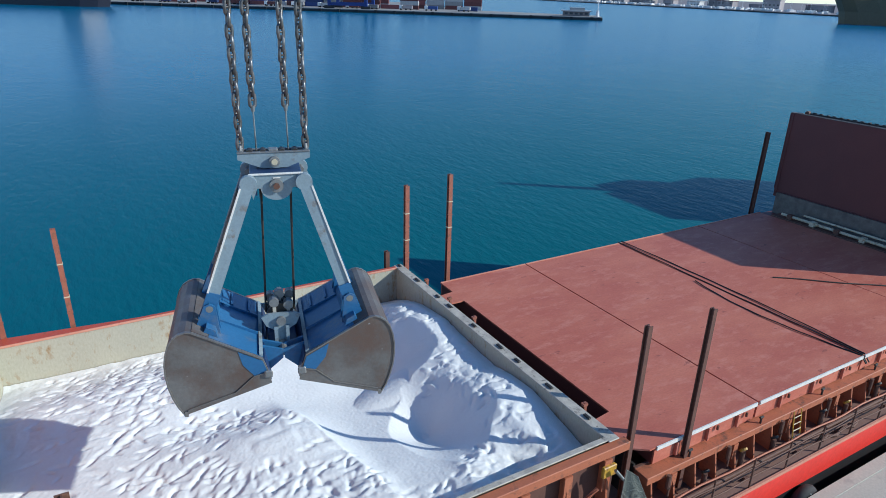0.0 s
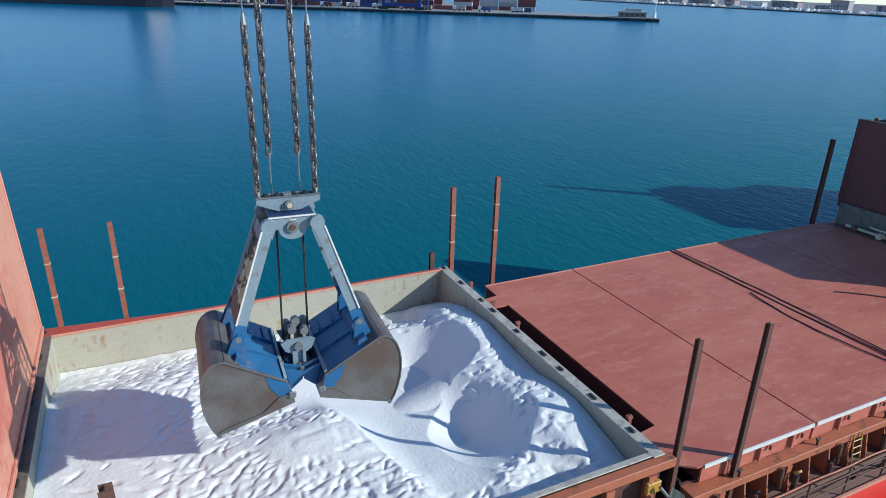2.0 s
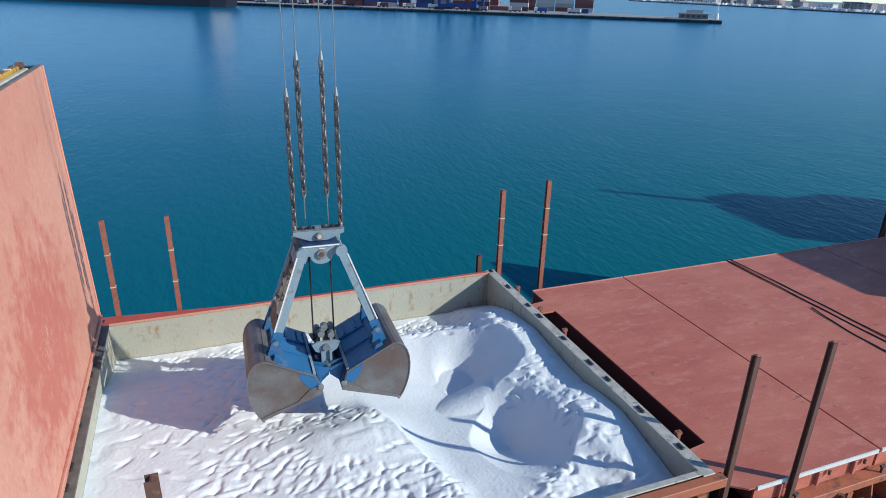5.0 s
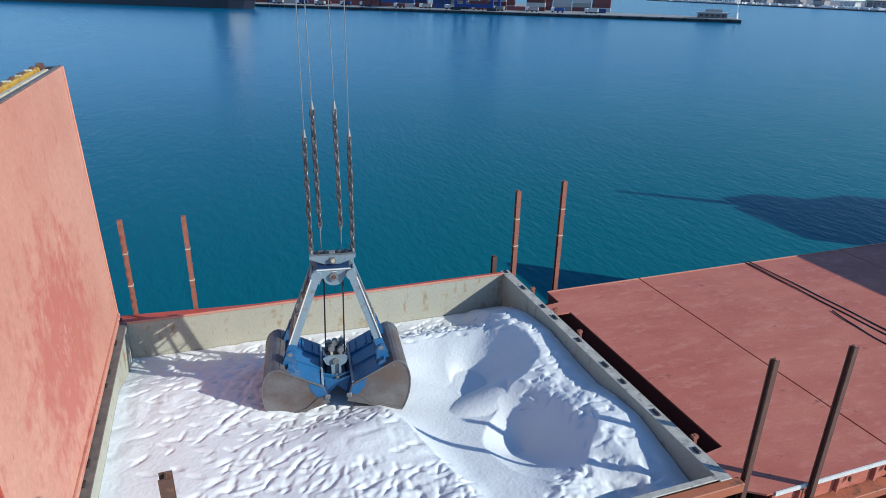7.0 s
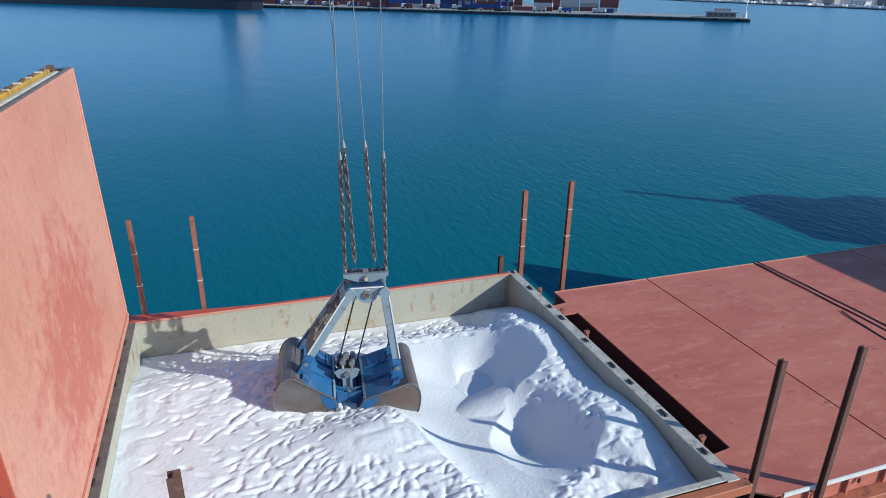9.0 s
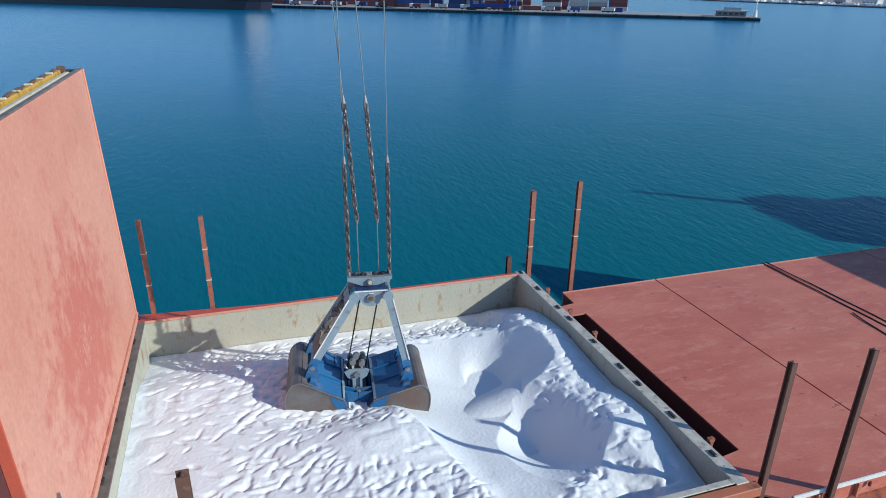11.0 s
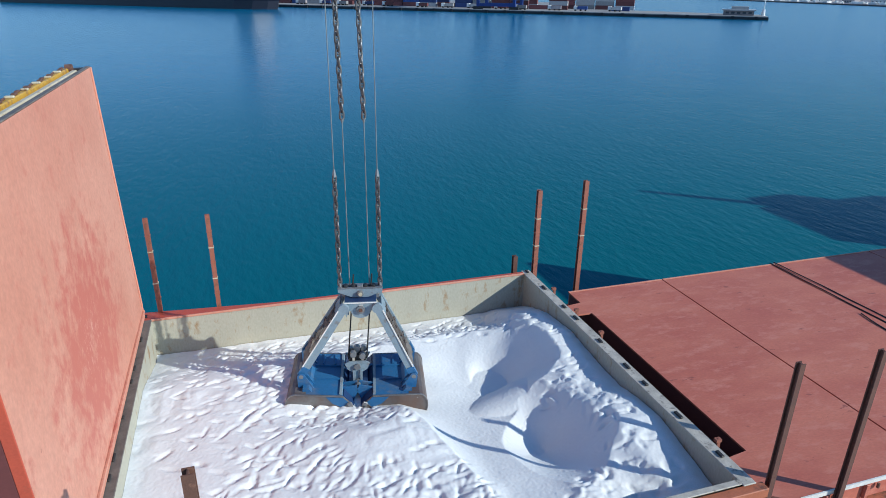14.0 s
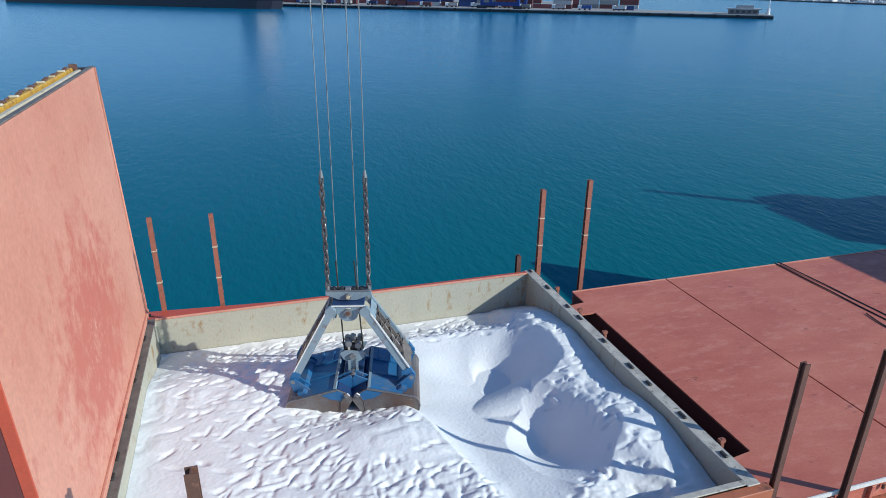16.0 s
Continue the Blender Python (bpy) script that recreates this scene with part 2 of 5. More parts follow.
def rod(bm, p, q, r, n=10, r2=None, caps=True):
    p, q = Vector(p), Vector(q)
    d = (q - p).normalized()
    side = d.orthogonal().normalized()
    up = d.cross(side)
    rings = []
    for c, rr in ((p, r), (q, r if r2 is None else r2)):
        rings.append([bm.verts.new(c + (side * math.cos(a) + up * math.sin(a)) * rr) for a in (2 * math.pi * k / n for k in range(n))])
    for k in range(n):
        bm.faces.new((rings[0][k], rings[0][(k + 1) % n], rings[1][(k + 1) % n], rings[1][k]))
    if caps:
        bm.faces.new(rings[0][::-1])
        bm.faces.new(rings[1])
    return bm


def beam(bm, p, q, w, h, up=(0, 0, 1)):
    """A rectangular bar from p to q; w across, h along up."""
    p, q = Vector(p), Vector(q)
    d = (q - p).normalized()
    side = d.cross(Vector(up)).normalized()
    top = side.cross(d).normalized()
    ends = [[bm.verts.new(c + side * (a * w / 2) + top * (b * h / 2)) for a, b in ((-1, -1), (1, -1), (1, 1), (-1, 1))] for c in (p, q)]
    for k in range(4):
        bm.faces.new((ends[0][k], ends[0][(k + 1) % 4], ends[1][(k + 1) % 4], ends[1][k]))
    bm.faces.new(ends[0][::-1])
    bm.faces.new(ends[1])
    return bm


def plate(bm, outline, axis, a, b):
    """A flat outline in two coordinates, thickened along the axis from a to b."""
    def at(u, v, w):
        return {"x": (w, u, v), "y": (u, w, v), "z": (u, v, w)}[axis]
    lo, hi = [bm.verts.new(at(u, v, a)) for u, v in outline], [bm.verts.new(at(u, v, b)) for u, v in outline]
    bm.faces.new(lo[::-1])
    bm.faces.new(hi)
    for k in range(len(outline)):
        bm.faces.new((lo[k], lo[(k + 1) % len(outline)], hi[(k + 1) % len(outline)], hi[k]))
    return bm


def tube(bm, points, r, n=6):
    points = [Vector(p) for p in points]
    rings = []
    for i, p in enumerate(points):
        d = (points[min(i + 1, len(points) - 1)] - points[max(i - 1, 0)]).normalized()
        side = d.cross(Vector((0.31, 0.2, 0.93))).normalized()
        up = d.cross(side)
        rings.append([bm.verts.new(p + (side * math.cos(a) + up * math.sin(a)) * r) for a in (2 * math.pi * k / n for k in range(n))])
    for a, b in zip(rings, rings[1:]):
        for k in range(n):
            bm.faces.new((a[k], a[(k + 1) % n], b[(k + 1) % n], b[k]))
    bm.faces.new(rings[0][::-1])
    bm.faces.new(rings[-1])
    return bm


def B():
    return bmesh.new()


# ---- water and quay ----
SEA = -5.5
part("water", box(B(), -2600, 2600, -12.9, 3200, SEA - 0.2, SEA), M_WATER)
tagged(bpy.data.objects["water"], "calm deep blue-green harbour water with fine ripples", "water", kind="structure")
QUAY = -3.5
part("ground", box(B(), -2600, 2600, -900, -12.43, QUAY - 5, QUAY), M_QUAY)
tagged(bpy.data.objects["ground"], "pale grey concrete quay apron beside the moored ship", "quay", kind="structure")
part("kerb", box(B(), -60, 80, -12.8, -12.44, QUAY, QUAY + 0.02), M_QUAY)
tagged(bpy.data.objects["kerb"], "concrete coping along the quay edge", "kerb", kind="structure")

# ---- the ship ----
DECK, PORT, STAR = -2.5, -12.05, 1.25
X0, X1 = -38.0, 62.0
ship = tagged(empty("cargo_ship"), "red-hulled bulk cargo ship moored alongside a concrete quay", "ship")


def hull_outline(inset=0.0):
    mid = (PORT + STAR) / 2
    return [(X0, PORT + inset), (X1, PORT + inset), (X1 + 7, PORT + 2.2), (X1 + 11, mid), (X1 + 7, STAR - 2.2), (X1, STAR - inset), (X0, STAR - inset), (X0 - 2, mid)]


hull = part("hull", plate(B(), hull_outline(), "z", -3.38, DECK - 0.02), M_HULL, ship, "bright red painted topsides")
part("boot_band", plate(B(), hull_outline(0.03), "z", SEA - 3, -3.38), M_BOOT, hull, "black lower hull paint")
deck = B()
HX0, HX1, HY0, HY1 = -12.35, 0.0, -10.85, 0.0
for x0, x1, y0, y1 in ((X0, HX0 - 0.05, PORT, STAR), (HX1 + 0.05, X1, PORT, STAR), (HX0 - 0.05, HX1 + 0.05, PORT, HY0 - 0.05), (HX0 - 0.05, HX1 + 0.05, HY1 + 0.05, STAR)):
    box(deck, x0, x1, y0, y1, DECK - 0.015, DECK)
part("deck", deck, M_DECK, ship, "worn brown-red steel deck")
for y, s in ((PORT, -1), (STAR, 1)):
    part("gunwale", box(B(), X0, X1, y - 0.03 * (s < 0), y + 0.03 + 0.0 * s, DECK - 0.04, DECK + 0.06), M_PANEL, hull, "pale-edged red gunwale bar")


house = part("deckhouse", box(B(), 49.5, 61, -7.0, 0.0, DECK, 8.0, 0.1), M_WHITE, ship, "white deckhouse beyond the holds")
part("bridge", box(B(), 53, 57, -7.5, 0.2, 8.0, 9.6, 0.1), M_WHITE, house)
part("mast", rod(B(), (54, -2, 9.6), (54, -2, 14.2), 0.45, 10, 0.25), M_WHITE, house)


# ---- hatch coaming of the open hold ----
coaming = tagged(empty("hatch_coaming"), "grey and orange-red steel coaming round the open hold", "coaming")
T = 0.035
part("far_plate", box(B(), HX0, HX1, HY1, HY1 + T, -3.4, -0.02), M_COAMING, coaming, "rust-stained beige inner plate")
part("near_plate", box(B(), HX0, HX1, HY0 - T, HY0, -3.4, -0.02), M_COAMING, coaming, "rust-stained beige inner plate")
part("end_plate", box(B(), HX1, HX1 + T, HY0 - T, HY1 + T, -3.4, -0.02), M_COAMING, coaming, "grey inner plate in the shade")
part("end_plate", box(B(), HX0 - T, HX0, HY0 - T, HY1 + T, -3.4, -0.02), M_COAMING, coaming, "grey inner plate in the shade")
part("hold_floor", box(B(), HX0, HX1, HY0, HY1, -3.45, -3.40), M_COAMING, coaming)
part("far_rim", box(B(), HX0 - 0.35, HX1 + 0.05, HY1 - 0.02, HY1 + 0.15, -0.03, 0.0, 0.01), M_REDTRIM, coaming, "orange-red painted top flange")
part("rim_edge", box(B(), HX0, HX1, HY1 - 0.03, HY1 + 0.02, -0.055, 0.012, 0.008), M_PANEL, coaming, "pale worn edge bar")
part("near_rim", box(B(), HX0 - 0.35, HX1 + 0.3, HY0 - 0.13, HY0 + 0.02, -0.03, 0.0, 0.01), M_RIM, coaming, "scuffed grey top flange")
part("end_rim", box(B(), HX1 - 0.02, HX1 + 0.30, HY0 - 0.18, HY1 + 0.24, -0.035, 0.002, 0.012), M_RIM, coaming, "scuffed grey top flange")
part("end_rim", box(B(), HX0 - 0.30, HX0 + 0.02, HY0 - 0.18, HY1 + 0.0, -0.035, 0.002, 0.012), M_RIMDARK, coaming, "grimy grey-brown top flange")
part("ledge", box(B(), HX0 - 0.4, HX1 + 0.5, -11.2, HY0 - 0.12, -0.30, -0.06, 0.015), M_LEDGE, coaming, "orange box girder along the coaming")
part("ledge", box(B(), HX0 - 0.4, HX1 + 0.5, HY1 + 0.05, 0.50, -0.75, -0.55, 0.015), M_REDTRIM, coaming, "orange-red box girder along the coaming")
# dark colours paint the shade under the ledge and in the cross-deck gap
part("outer_plate", box(B(), HX0, HX1 + 0.3, -10.98, -10.94, DECK, -0.3), M_POSTDARK, coaming, "rusty outer plate, darkened with painted recess shade")
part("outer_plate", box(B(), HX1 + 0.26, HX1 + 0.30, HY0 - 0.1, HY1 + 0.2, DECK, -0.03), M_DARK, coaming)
part("corner_flare", plate(B(), [(HX0 - 0.4, 0.14), (HX0 + 4.5, 0.14), (HX0 - 0.4, 0.62)], "z", -0.06, -0.035), M_REDTRIM, coaming, "orange-red walkway gusset")
for k in range(11):
    x = HX0 + 0.5 + k * 1.17
    bm = plate(B(), [(-11.18, -0.33), (-10.98, -0.33), (-10.98, DECK), (-11.42, DECK)], "x", -0.03, 0.03)
    box(bm, -0.11, 0.11, -11.22, -11.17, -1.2, -0.33)
    box(bm, -0.03, 0.14, -11.46, -11.40, DECK, DECK + 0.3)
    part("stay", bm, M_LEDGE, coaming, "orange triangular coaming stay", at=pose(x, 0, 0))
for k in range(9):
    y = -10.2 + k * 1.22
    part("cleat", box(B(), 0.10, 0.19, y + 0.2 * (k % 3), y + 0.2 * (k % 3) + 0.22 + 0.06 * (k % 2), 0.0, 0.05, 0.015), M_DARK, coaming, "dark cleat wedge on the flange")
    part("cleat", box(B(), HX0 - 0.22 + 0.05 * (k % 2), HX0 - 0.12, y + 0.3 * (k % 3), y + 0.3 * (k % 3) + 0.12 + 0.05 * (k % 4), 0.0, 0.05, 0.015), M_DARK, coaming, "dark cleat wedge on the flange")
for y in (-1.5, -3.1, -4.6, -9.7):
    bm = box(B(), 0.42, 0.50, y, y + 0.05, -0.5, 0.06)
    box(bm, 0.36, 0.50, y - 0.03, y + 0.08, -0.02, 0.05)
    part("stopper", bm, M_POST, coaming, "pale red upright stopper lug")


# ---- salt cargo ----
def salt_cargo():
    rng = np.random.default_rng(7)
    step = 0.032
    xs, ys = np.arange(HX0 + 0.005, HX1 - 0.004, step), np.arange(HY0 + 0.005, HY1 - 0.004, step)
    X, Y = np.meshgrid(xs, ys)

    def bell(cx, cy, rx, ry, h, turn=0.0, power=1.0):
        c, s = math.cos(radians(turn)), math.sin(radians(turn))
        a, b = (X - cx) * c + (Y - cy) * s, -(X - cx) * s + (Y - cy) * c
        return h * np.exp(-(((a / rx) ** 2 + (b / ry) ** 2) ** power))

    def blend(v, a, b_):
        k = np.clip((v - a) / (b_ - a), 0, 1)
        return k * k * (3 - 2 * k)

    # trodden plateau, falling to the far plate
    Z = -1.26 - 0.10 * blend(X, -9.0, -5.0) + (0.72 + 0.10 * blend(X, -9.0, -5.0)) * blend(-Y, 0.15, 3.3)
    Z += bell(-6.7, -6.7, 1.5, 1.1, 0.16, 15) + bell(-4.2, -9.6, 1.8, 1.0, 0.08) - 0.42 * blend(X, -3.4, -0.4) * blend(-Y, 8.6, 10.2)
    # a bank along the end wall, highest just off the plate, with an uneven crest
    crest = np.interp(-Y, (0, 1.0, 2.0, 3.6, 4.5, 5.7, 6.5, 7.3, 8.2, 8.9, 10.0, 11.0), (-1.3, -0.85, -0.47, -0.27, -0.34, -0.43, -0.44, -0.26, -0.20, -0.32, -0.55, -0.7))
    wave = 0.07 * np.sin(2.3 * Y) + 0.05 * np.sin(4.9 * Y + 1)
    ridge = np.exp(-(np.maximum(0, -X - 0.95 + wave) / 0.55) ** 2) 
    Z = Z * (1 - ridge) + crest * ridge
    Z -= 0.10 * np.exp(-((X / 0.25) ** 2)) * blend(-Y, 0.5, 2.0)
    # bites that the bucket has taken: flat floors, walls at the angle of repose
    WX = X + 0.05 * np.sin(1.7 * Y + 0.7) + 0.02 * np.sin(3.9 * Y + 2.0 * X)
    WY = Y + 0.05 * np.sin(1.3 * X + 1.1) + 0.02 * np.sin(3.1 * X - 1.5 * Y)

    def bite(cx, cy, right, left, far, near, floor, gentle, steep, flat, flat_right):
        a = np.where(WX > cx, (WX - cx) / right, (WX - cx) / left)
        b_ = np.where(WY > cy, (WY - cy) / far, (WY - cy) / near)
        f = np.sqrt(a * a + b_ * b_) + 1e-6
        w = np.clip(a / f, 0, 1) ** 1.5
        return f, floor + np.maximum(0, f - flat - (flat_right - flat) * w) * (gentle + (steep - gentle) * w)

    near_a = 1.5 + 4.0 * blend(X, -6.0, -4.4) - 3.3 * blend(X, -3.2, -2.0)
    f_a, z_a = bite(-3.4, -4.1, 2.5, 4.2, 3.3, near_a, -1.44, 0.85, 1.85, 0.04, 0.42)
    f_b, z_b = bite(-2.7, -7.25, 1.28, 1.45, 2.1, 1.85, -1.50, 0.80, 1.12, 0.06, 0.10)
    # a smooth slumped fan between the two bites, sinking towards the open floor
    mid = -5.40 + 0.14 * (X + 2.2)
    fan = -0.80 + 0.21 * np.minimum(0, X + 2.0) - 0.8 * np.maximum(0, X + 2.0) - 0.5 * np.maximum(0, -X - 4.1) ** 1.5 - 0.20 * ((Y - mid) / 0.66) ** 2
    z_a = np.maximum(z_a, fan)
    f_c, z_c = bite(-3.3, -6.1, 1.4, 1.6, 1.0, 0.8, -0.88, 0.4, 0.5, 0.6, 0.6)
    before = Z
    Z = np.minimum(np.minimum(Z, z_a), np.minimum(z_b, z_c))
    Z += bell(-7.3, -5.1, 1.7, 0.75, -0.26)
    fresh_at = np.minimum(np.minimum(f_a, f_b), f_c)
    fresh_at = np.where(before - np.minimum(np.minimum(z_a, z_b), z_c) > 0.03, fresh_at, np.maximum(fresh_at, 1.2))
    # broken crust and slumped clods along the rims
    for n in range(80):
        if n % 4:
            ang = rng.uniform(0.75, 2.2)
            px, py = -3.4 + 2.6 * math.cos(ang) * rng.uniform(0.95, 1.1), -4.1 + 3.2 * math.sin(ang) * rng.uniform(0.80, 0.97)
        else:
            px, py = rng.uniform(-2.3, -1.2), rng.uniform(-6.3, -5.6)
        Z += bell(px, py, rng.uniform(0.06, 0.22), rng.uniform(0.03, 0.08), rng.uniform(-0.05, 0.05), rng.uniform(0, 180), 2.0)
    # soft unevenness
    for _ in range(70):
        Z += bell(rng.uniform(HX0, HX1), rng.uniform(HY0, HY1), rng.uniform(0.4, 1.1), rng.uniform(0.3, 0.8), rng.uniform(-0.05, 0.05), rng.uniform(0, 180))
    # trodden dents, many in rows
    def dent(cx, cy, turn, long, wide, deep):
        i0, i1 = np.searchsorted(xs, (cx - 0.55, cx + 0.55))
        j0, j1 = np.searchsorted(ys, (cy - 0.55, cy + 0.55))
        if i1 - i0 < 3 or j1 - j0 < 3:
            return
        x, y = X[j0:j1, i0:i1] - cx, Y[j0:j1, i0:i1] - cy
        c, s = math.cos(turn), math.sin(turn)
        a, b = (x * c + y * s) / long, (-x * s + y * c) / wide
        r2 = a * a + b * b
        Z[j0:j1, i0:i1] += deep * (-np.exp(-(r2 ** 1.5) * 1.3) + 0.14 * np.exp(-((a - 1.15) ** 2 * 2.5 + b * b * 1.3)))

    def trodden(x, y):
        i_, j_ = min(len(xs) - 1, np.searchsorted(xs, x)), min(len(ys) - 1, np.searchsorted(ys, y))
        return fresh_at[j_, i_] > 1.04 and HX0 + 0.2 < x < -0.5 and HY0 + 0.2 < y < -0.3

    for _ in range(230):
        x, y, heading = rng.uniform(HX0 + 0.3, -3.0), rng.uniform(HY0 + 0.2, -0.4), rng.uniform(-0.4, 1.1)
        for n in range(int(rng.integers(4, 14))):
            side = 0.15 * (-1) ** n
            smooth_mound = ((x + 6.6) / 1.2) ** 2 + ((y + 6.9) / 0.8) ** 2 < 1
            if trodden(x, y) and not smooth_mound:
                dent(x - side * math.sin(heading), y + side * math.cos(heading), heading + rng.normal(0, 0.3), rng.uniform(0.11, 0.25), rng.uniform(0.04, 0.08), rng.uniform(0.02, 0.05))
            heading += rng.normal(0, 0.14)
            x, y = x + 0.52 * math.cos(heading), y + 0.52 * math.sin(heading)
    for _ in range(190):
        x, y = rng.uniform(-7.5, -0.5), rng.uniform(HY0 + 0.2, -7.4)
        if trodden(x, y):
            dent(x, y, rng.uniform(0, 3), rng.uniform(0.10, 0.24), rng.uniform(0.05, 0.10), rng.uniform(0.02, 0.055))
    # churned crust outside the fresh bites
    def crust(cell):
        gx, gy = int((HX1 - HX0) / cell) + 3, int((HY1 - HY0) / cell) + 3
        g = rng.uniform(-1, 1, (gy, gx))
        u, v = (X - HX0) / cell, (Y - HY0) / cell
        i, j = u.astype(int), v.astype(int)
        fu, fv = u - i, v - j
        fu, fv = fu * fu * (3 - 2 * fu), fv * fv * (3 - 2 * fv)
        return (g[j, i] * (1 - fu) + g[j, i + 1] * fu) * (1 - fv) + (g[j + 1, i] * (1 - fu) + g[j + 1, i + 1] * fu) * fv

    rough = 0.12 + 0.88 * blend(fresh_at, 0.92, 1.12)
    Z += rough * np.clip(0.45 + 0.9 * crust(1.4), 0.1, 1) * (0.05 * np.abs(crust(0.55)) + 0.026 * np.abs(crust(0.27)) + 0.003 * crust(0.13) - 0.03)
    # fine crumbs
    Z += rng.normal(0, 0.003, Z.shape)
    ny, nx = X.shape
    me = bpy.data.meshes.new("salt_cargo")
    verts = np.stack([X, Y, Z], -1).reshape(-1, 3)
    idx = np.arange(nx * ny).reshape(ny, nx)
    quads = np.stack([idx[:-1, :-1], idx[:-1, 1:], idx[1:, 1:], idx[1:, :-1]], -1).reshape(-1, 4)
    me.from_pydata(verts.tolist(), [], quads.tolist())
    me.polygons.foreach_set("use_smooth", [True] * len(me.polygons))
    me.materials.append(M_SALT)
    return tagged(new("salt_cargo", me), "white salt heaped in the hold, trodden and freshly dug", "salt", kind="stuff")


salt_cargo()


# ---- closed hatch beyond: its coaming, cover panels and cables ----
CT = -0.9
coaming2 = tagged(empty("low_coaming"), "orange-brown steel coaming under closed hatch covers", "coaming")
part("ledge", box(B(), 1.3, 22.5, -11.22, -10.75, -1.72, -1.50, 0.015), M_LEDGE, coaming2, "orange box girder along the coaming")
# near side plate is darkened for the shade under its ledge
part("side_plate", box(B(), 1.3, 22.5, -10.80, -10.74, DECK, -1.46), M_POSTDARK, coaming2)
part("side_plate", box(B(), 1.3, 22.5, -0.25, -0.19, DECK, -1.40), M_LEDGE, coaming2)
# near-black end plates put the gap's shade into the colour
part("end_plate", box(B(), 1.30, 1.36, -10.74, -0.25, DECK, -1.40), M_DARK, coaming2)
part("end_plate", box(B(), 22.44, 22.5, -10.74, -0.25, DECK, -1.40), M_DARK, coaming2)
for k in range(26):
    x = 1.5 + k * 0.8
    bm = plate(B(), [(-11.2, -1.72), (-10.8, -1.72), (-10.8, DECK), (-11.36, DECK)], "x", -0.025, 0.025)
    if k % 3 == 1:
        box(bm, -0.09, 0.09, -11.24, -11.19, -2.2, -1.72)
    part("stay", bm, M_LEDGE, coaming2, "orange triangular coaming stay", at=pose(x, 0, 0))
for k in range(7):
    x = 2.9 + k * 2.9
    bm = rod(B(), (x, -11.12, -1.50), (x, -11.12, -1.28), 0.03, 8)
    rod(bm, (x - 0.07, -11.12, -1.30), (x + 0.07, -11.12, -1.30), 0.035, 8)
    part("dog_clip", bm, M_DARK, coaming2, "dark screw clip on the ledge")
for k in range(9):
    x = 2.0 + k * 2.3
    bm = rod(B(), (x, -11.30, -2.0), (x, -11.30, -1.6), 0.06, 8)
    rod(bm, (x + 0.1, -11.28, -2.3), (x + 0.1, -11.28, -1.75), 0.035, 6)
    part("pipe_valve", bm, M_RUST, coaming2, "small rusty vent and valve")


def cover(x0, x1, tabs=False):
    c = tagged(empty("hatch_cover"), "closed hatch cover panel in faded red paint with scuffs", "hatch cover", "closed hatch covers")
    y0, y1 = -10.94, -0.18
    outline = [(x0, y0), (x1, y0), (x1, y1), (x0, y1)]
    if tabs:
        outline = [(x0 - 0.85, y0 + 0.45), (x0 - 0.2, y0), (x1, y0), (x1, y1), (x0, y1), (x0, y1 - 0.9), (x0 - 0.7, y1 - 1.0), (x0 - 0.7, y1 - 1.7),
                   (x0, y1 - 1.7), (x0, -9.3), (x0 - 0.85, -9.42)]
    part("top_plate", plate(B(), outline, "z", CT - 0.05, CT), M_COVER, c)
    part("skirt", box(B(), x0 + 0.02, x1 - 0.02, y0 + 0.03, y0 + 0.08, -1.46, CT - 0.06), M_COVER, c)
    part("skirt", box(B(), x0 + 0.02, x1 - 0.02, y1 - 0.08, y1 - 0.03, -1.46, CT - 0.06), M_COVER, c)
    # end plates carry their shade in the dark red colour
    part("end_skirt", box(B(), x0 + 0.01, x0 + 0.05, y0 + 0.09, y1 - 0.09, -1.46, CT - 0.055), M_DARKPANEL, c, "rusty end plate, coloured dark for shade")
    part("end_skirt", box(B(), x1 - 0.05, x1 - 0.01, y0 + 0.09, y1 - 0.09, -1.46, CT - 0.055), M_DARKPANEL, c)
    part("edge_strip", box(B(), x0 + 0.03, x1 - 0.03, y0 - 0.035, y0 - 0.002, CT - 0.10, CT + 0.012), M_WHITE, c, "white edge bar")
    part("far_lip", box(B(), x0, x1, y1 - 0.06, y1, CT, CT + 0.02), M_PANEL, c, "pale worn edge")
    for k in range(3):
        x = x0 + (x1 - x0) * (0.2 + 0.3 * k)
        part("bracket", box(B(), x - 0.05, x + 0.05, y0 - 0.06, y0 + 0.03, -1.42, CT - 0.12, 0.01), M_COVER, c, "small welded bracket")
        part("clamp", rod(B(), (x + 0.35, y0 - 0.03, -1.2), (x + 0.35, y0 - 0.03, -1.08), 0.035, 8), M_RUST, c, "small round clamp")
    return c


cover(1.76, 5.75, tabs=True)
cover(5.81, 11.00)
cover(11.05, 16.2)
cover(16.25, 21.0)
for k, (dx, bow, start) in enumerate(((0.02, 0.03, 0.1), (0.14, 0.22, 0.1), (-0.05, -0.50, 4.6))):
    pts = [(11.0 + dx + bow * math.sin(math.pi * (0.12 + 0.88 * s) ** (1.0 if k else 1.3)) + 0.012 * math.sin(31 * s + k), -start - (10.9 - start) * s, CT + 0.024 + 0.01 * math.sin(9 * s + k)) for s in (n / 24 for n in range(25))]
    pts.append((pts[-1][0] + 0.1, -11.05, -1.15))
    tagged(part("steel_cable", tube(B(), pts, 0.022, 6), M_DARK), "dark wire cable lying across the red hatch covers", "cable", "cables on the hatch")
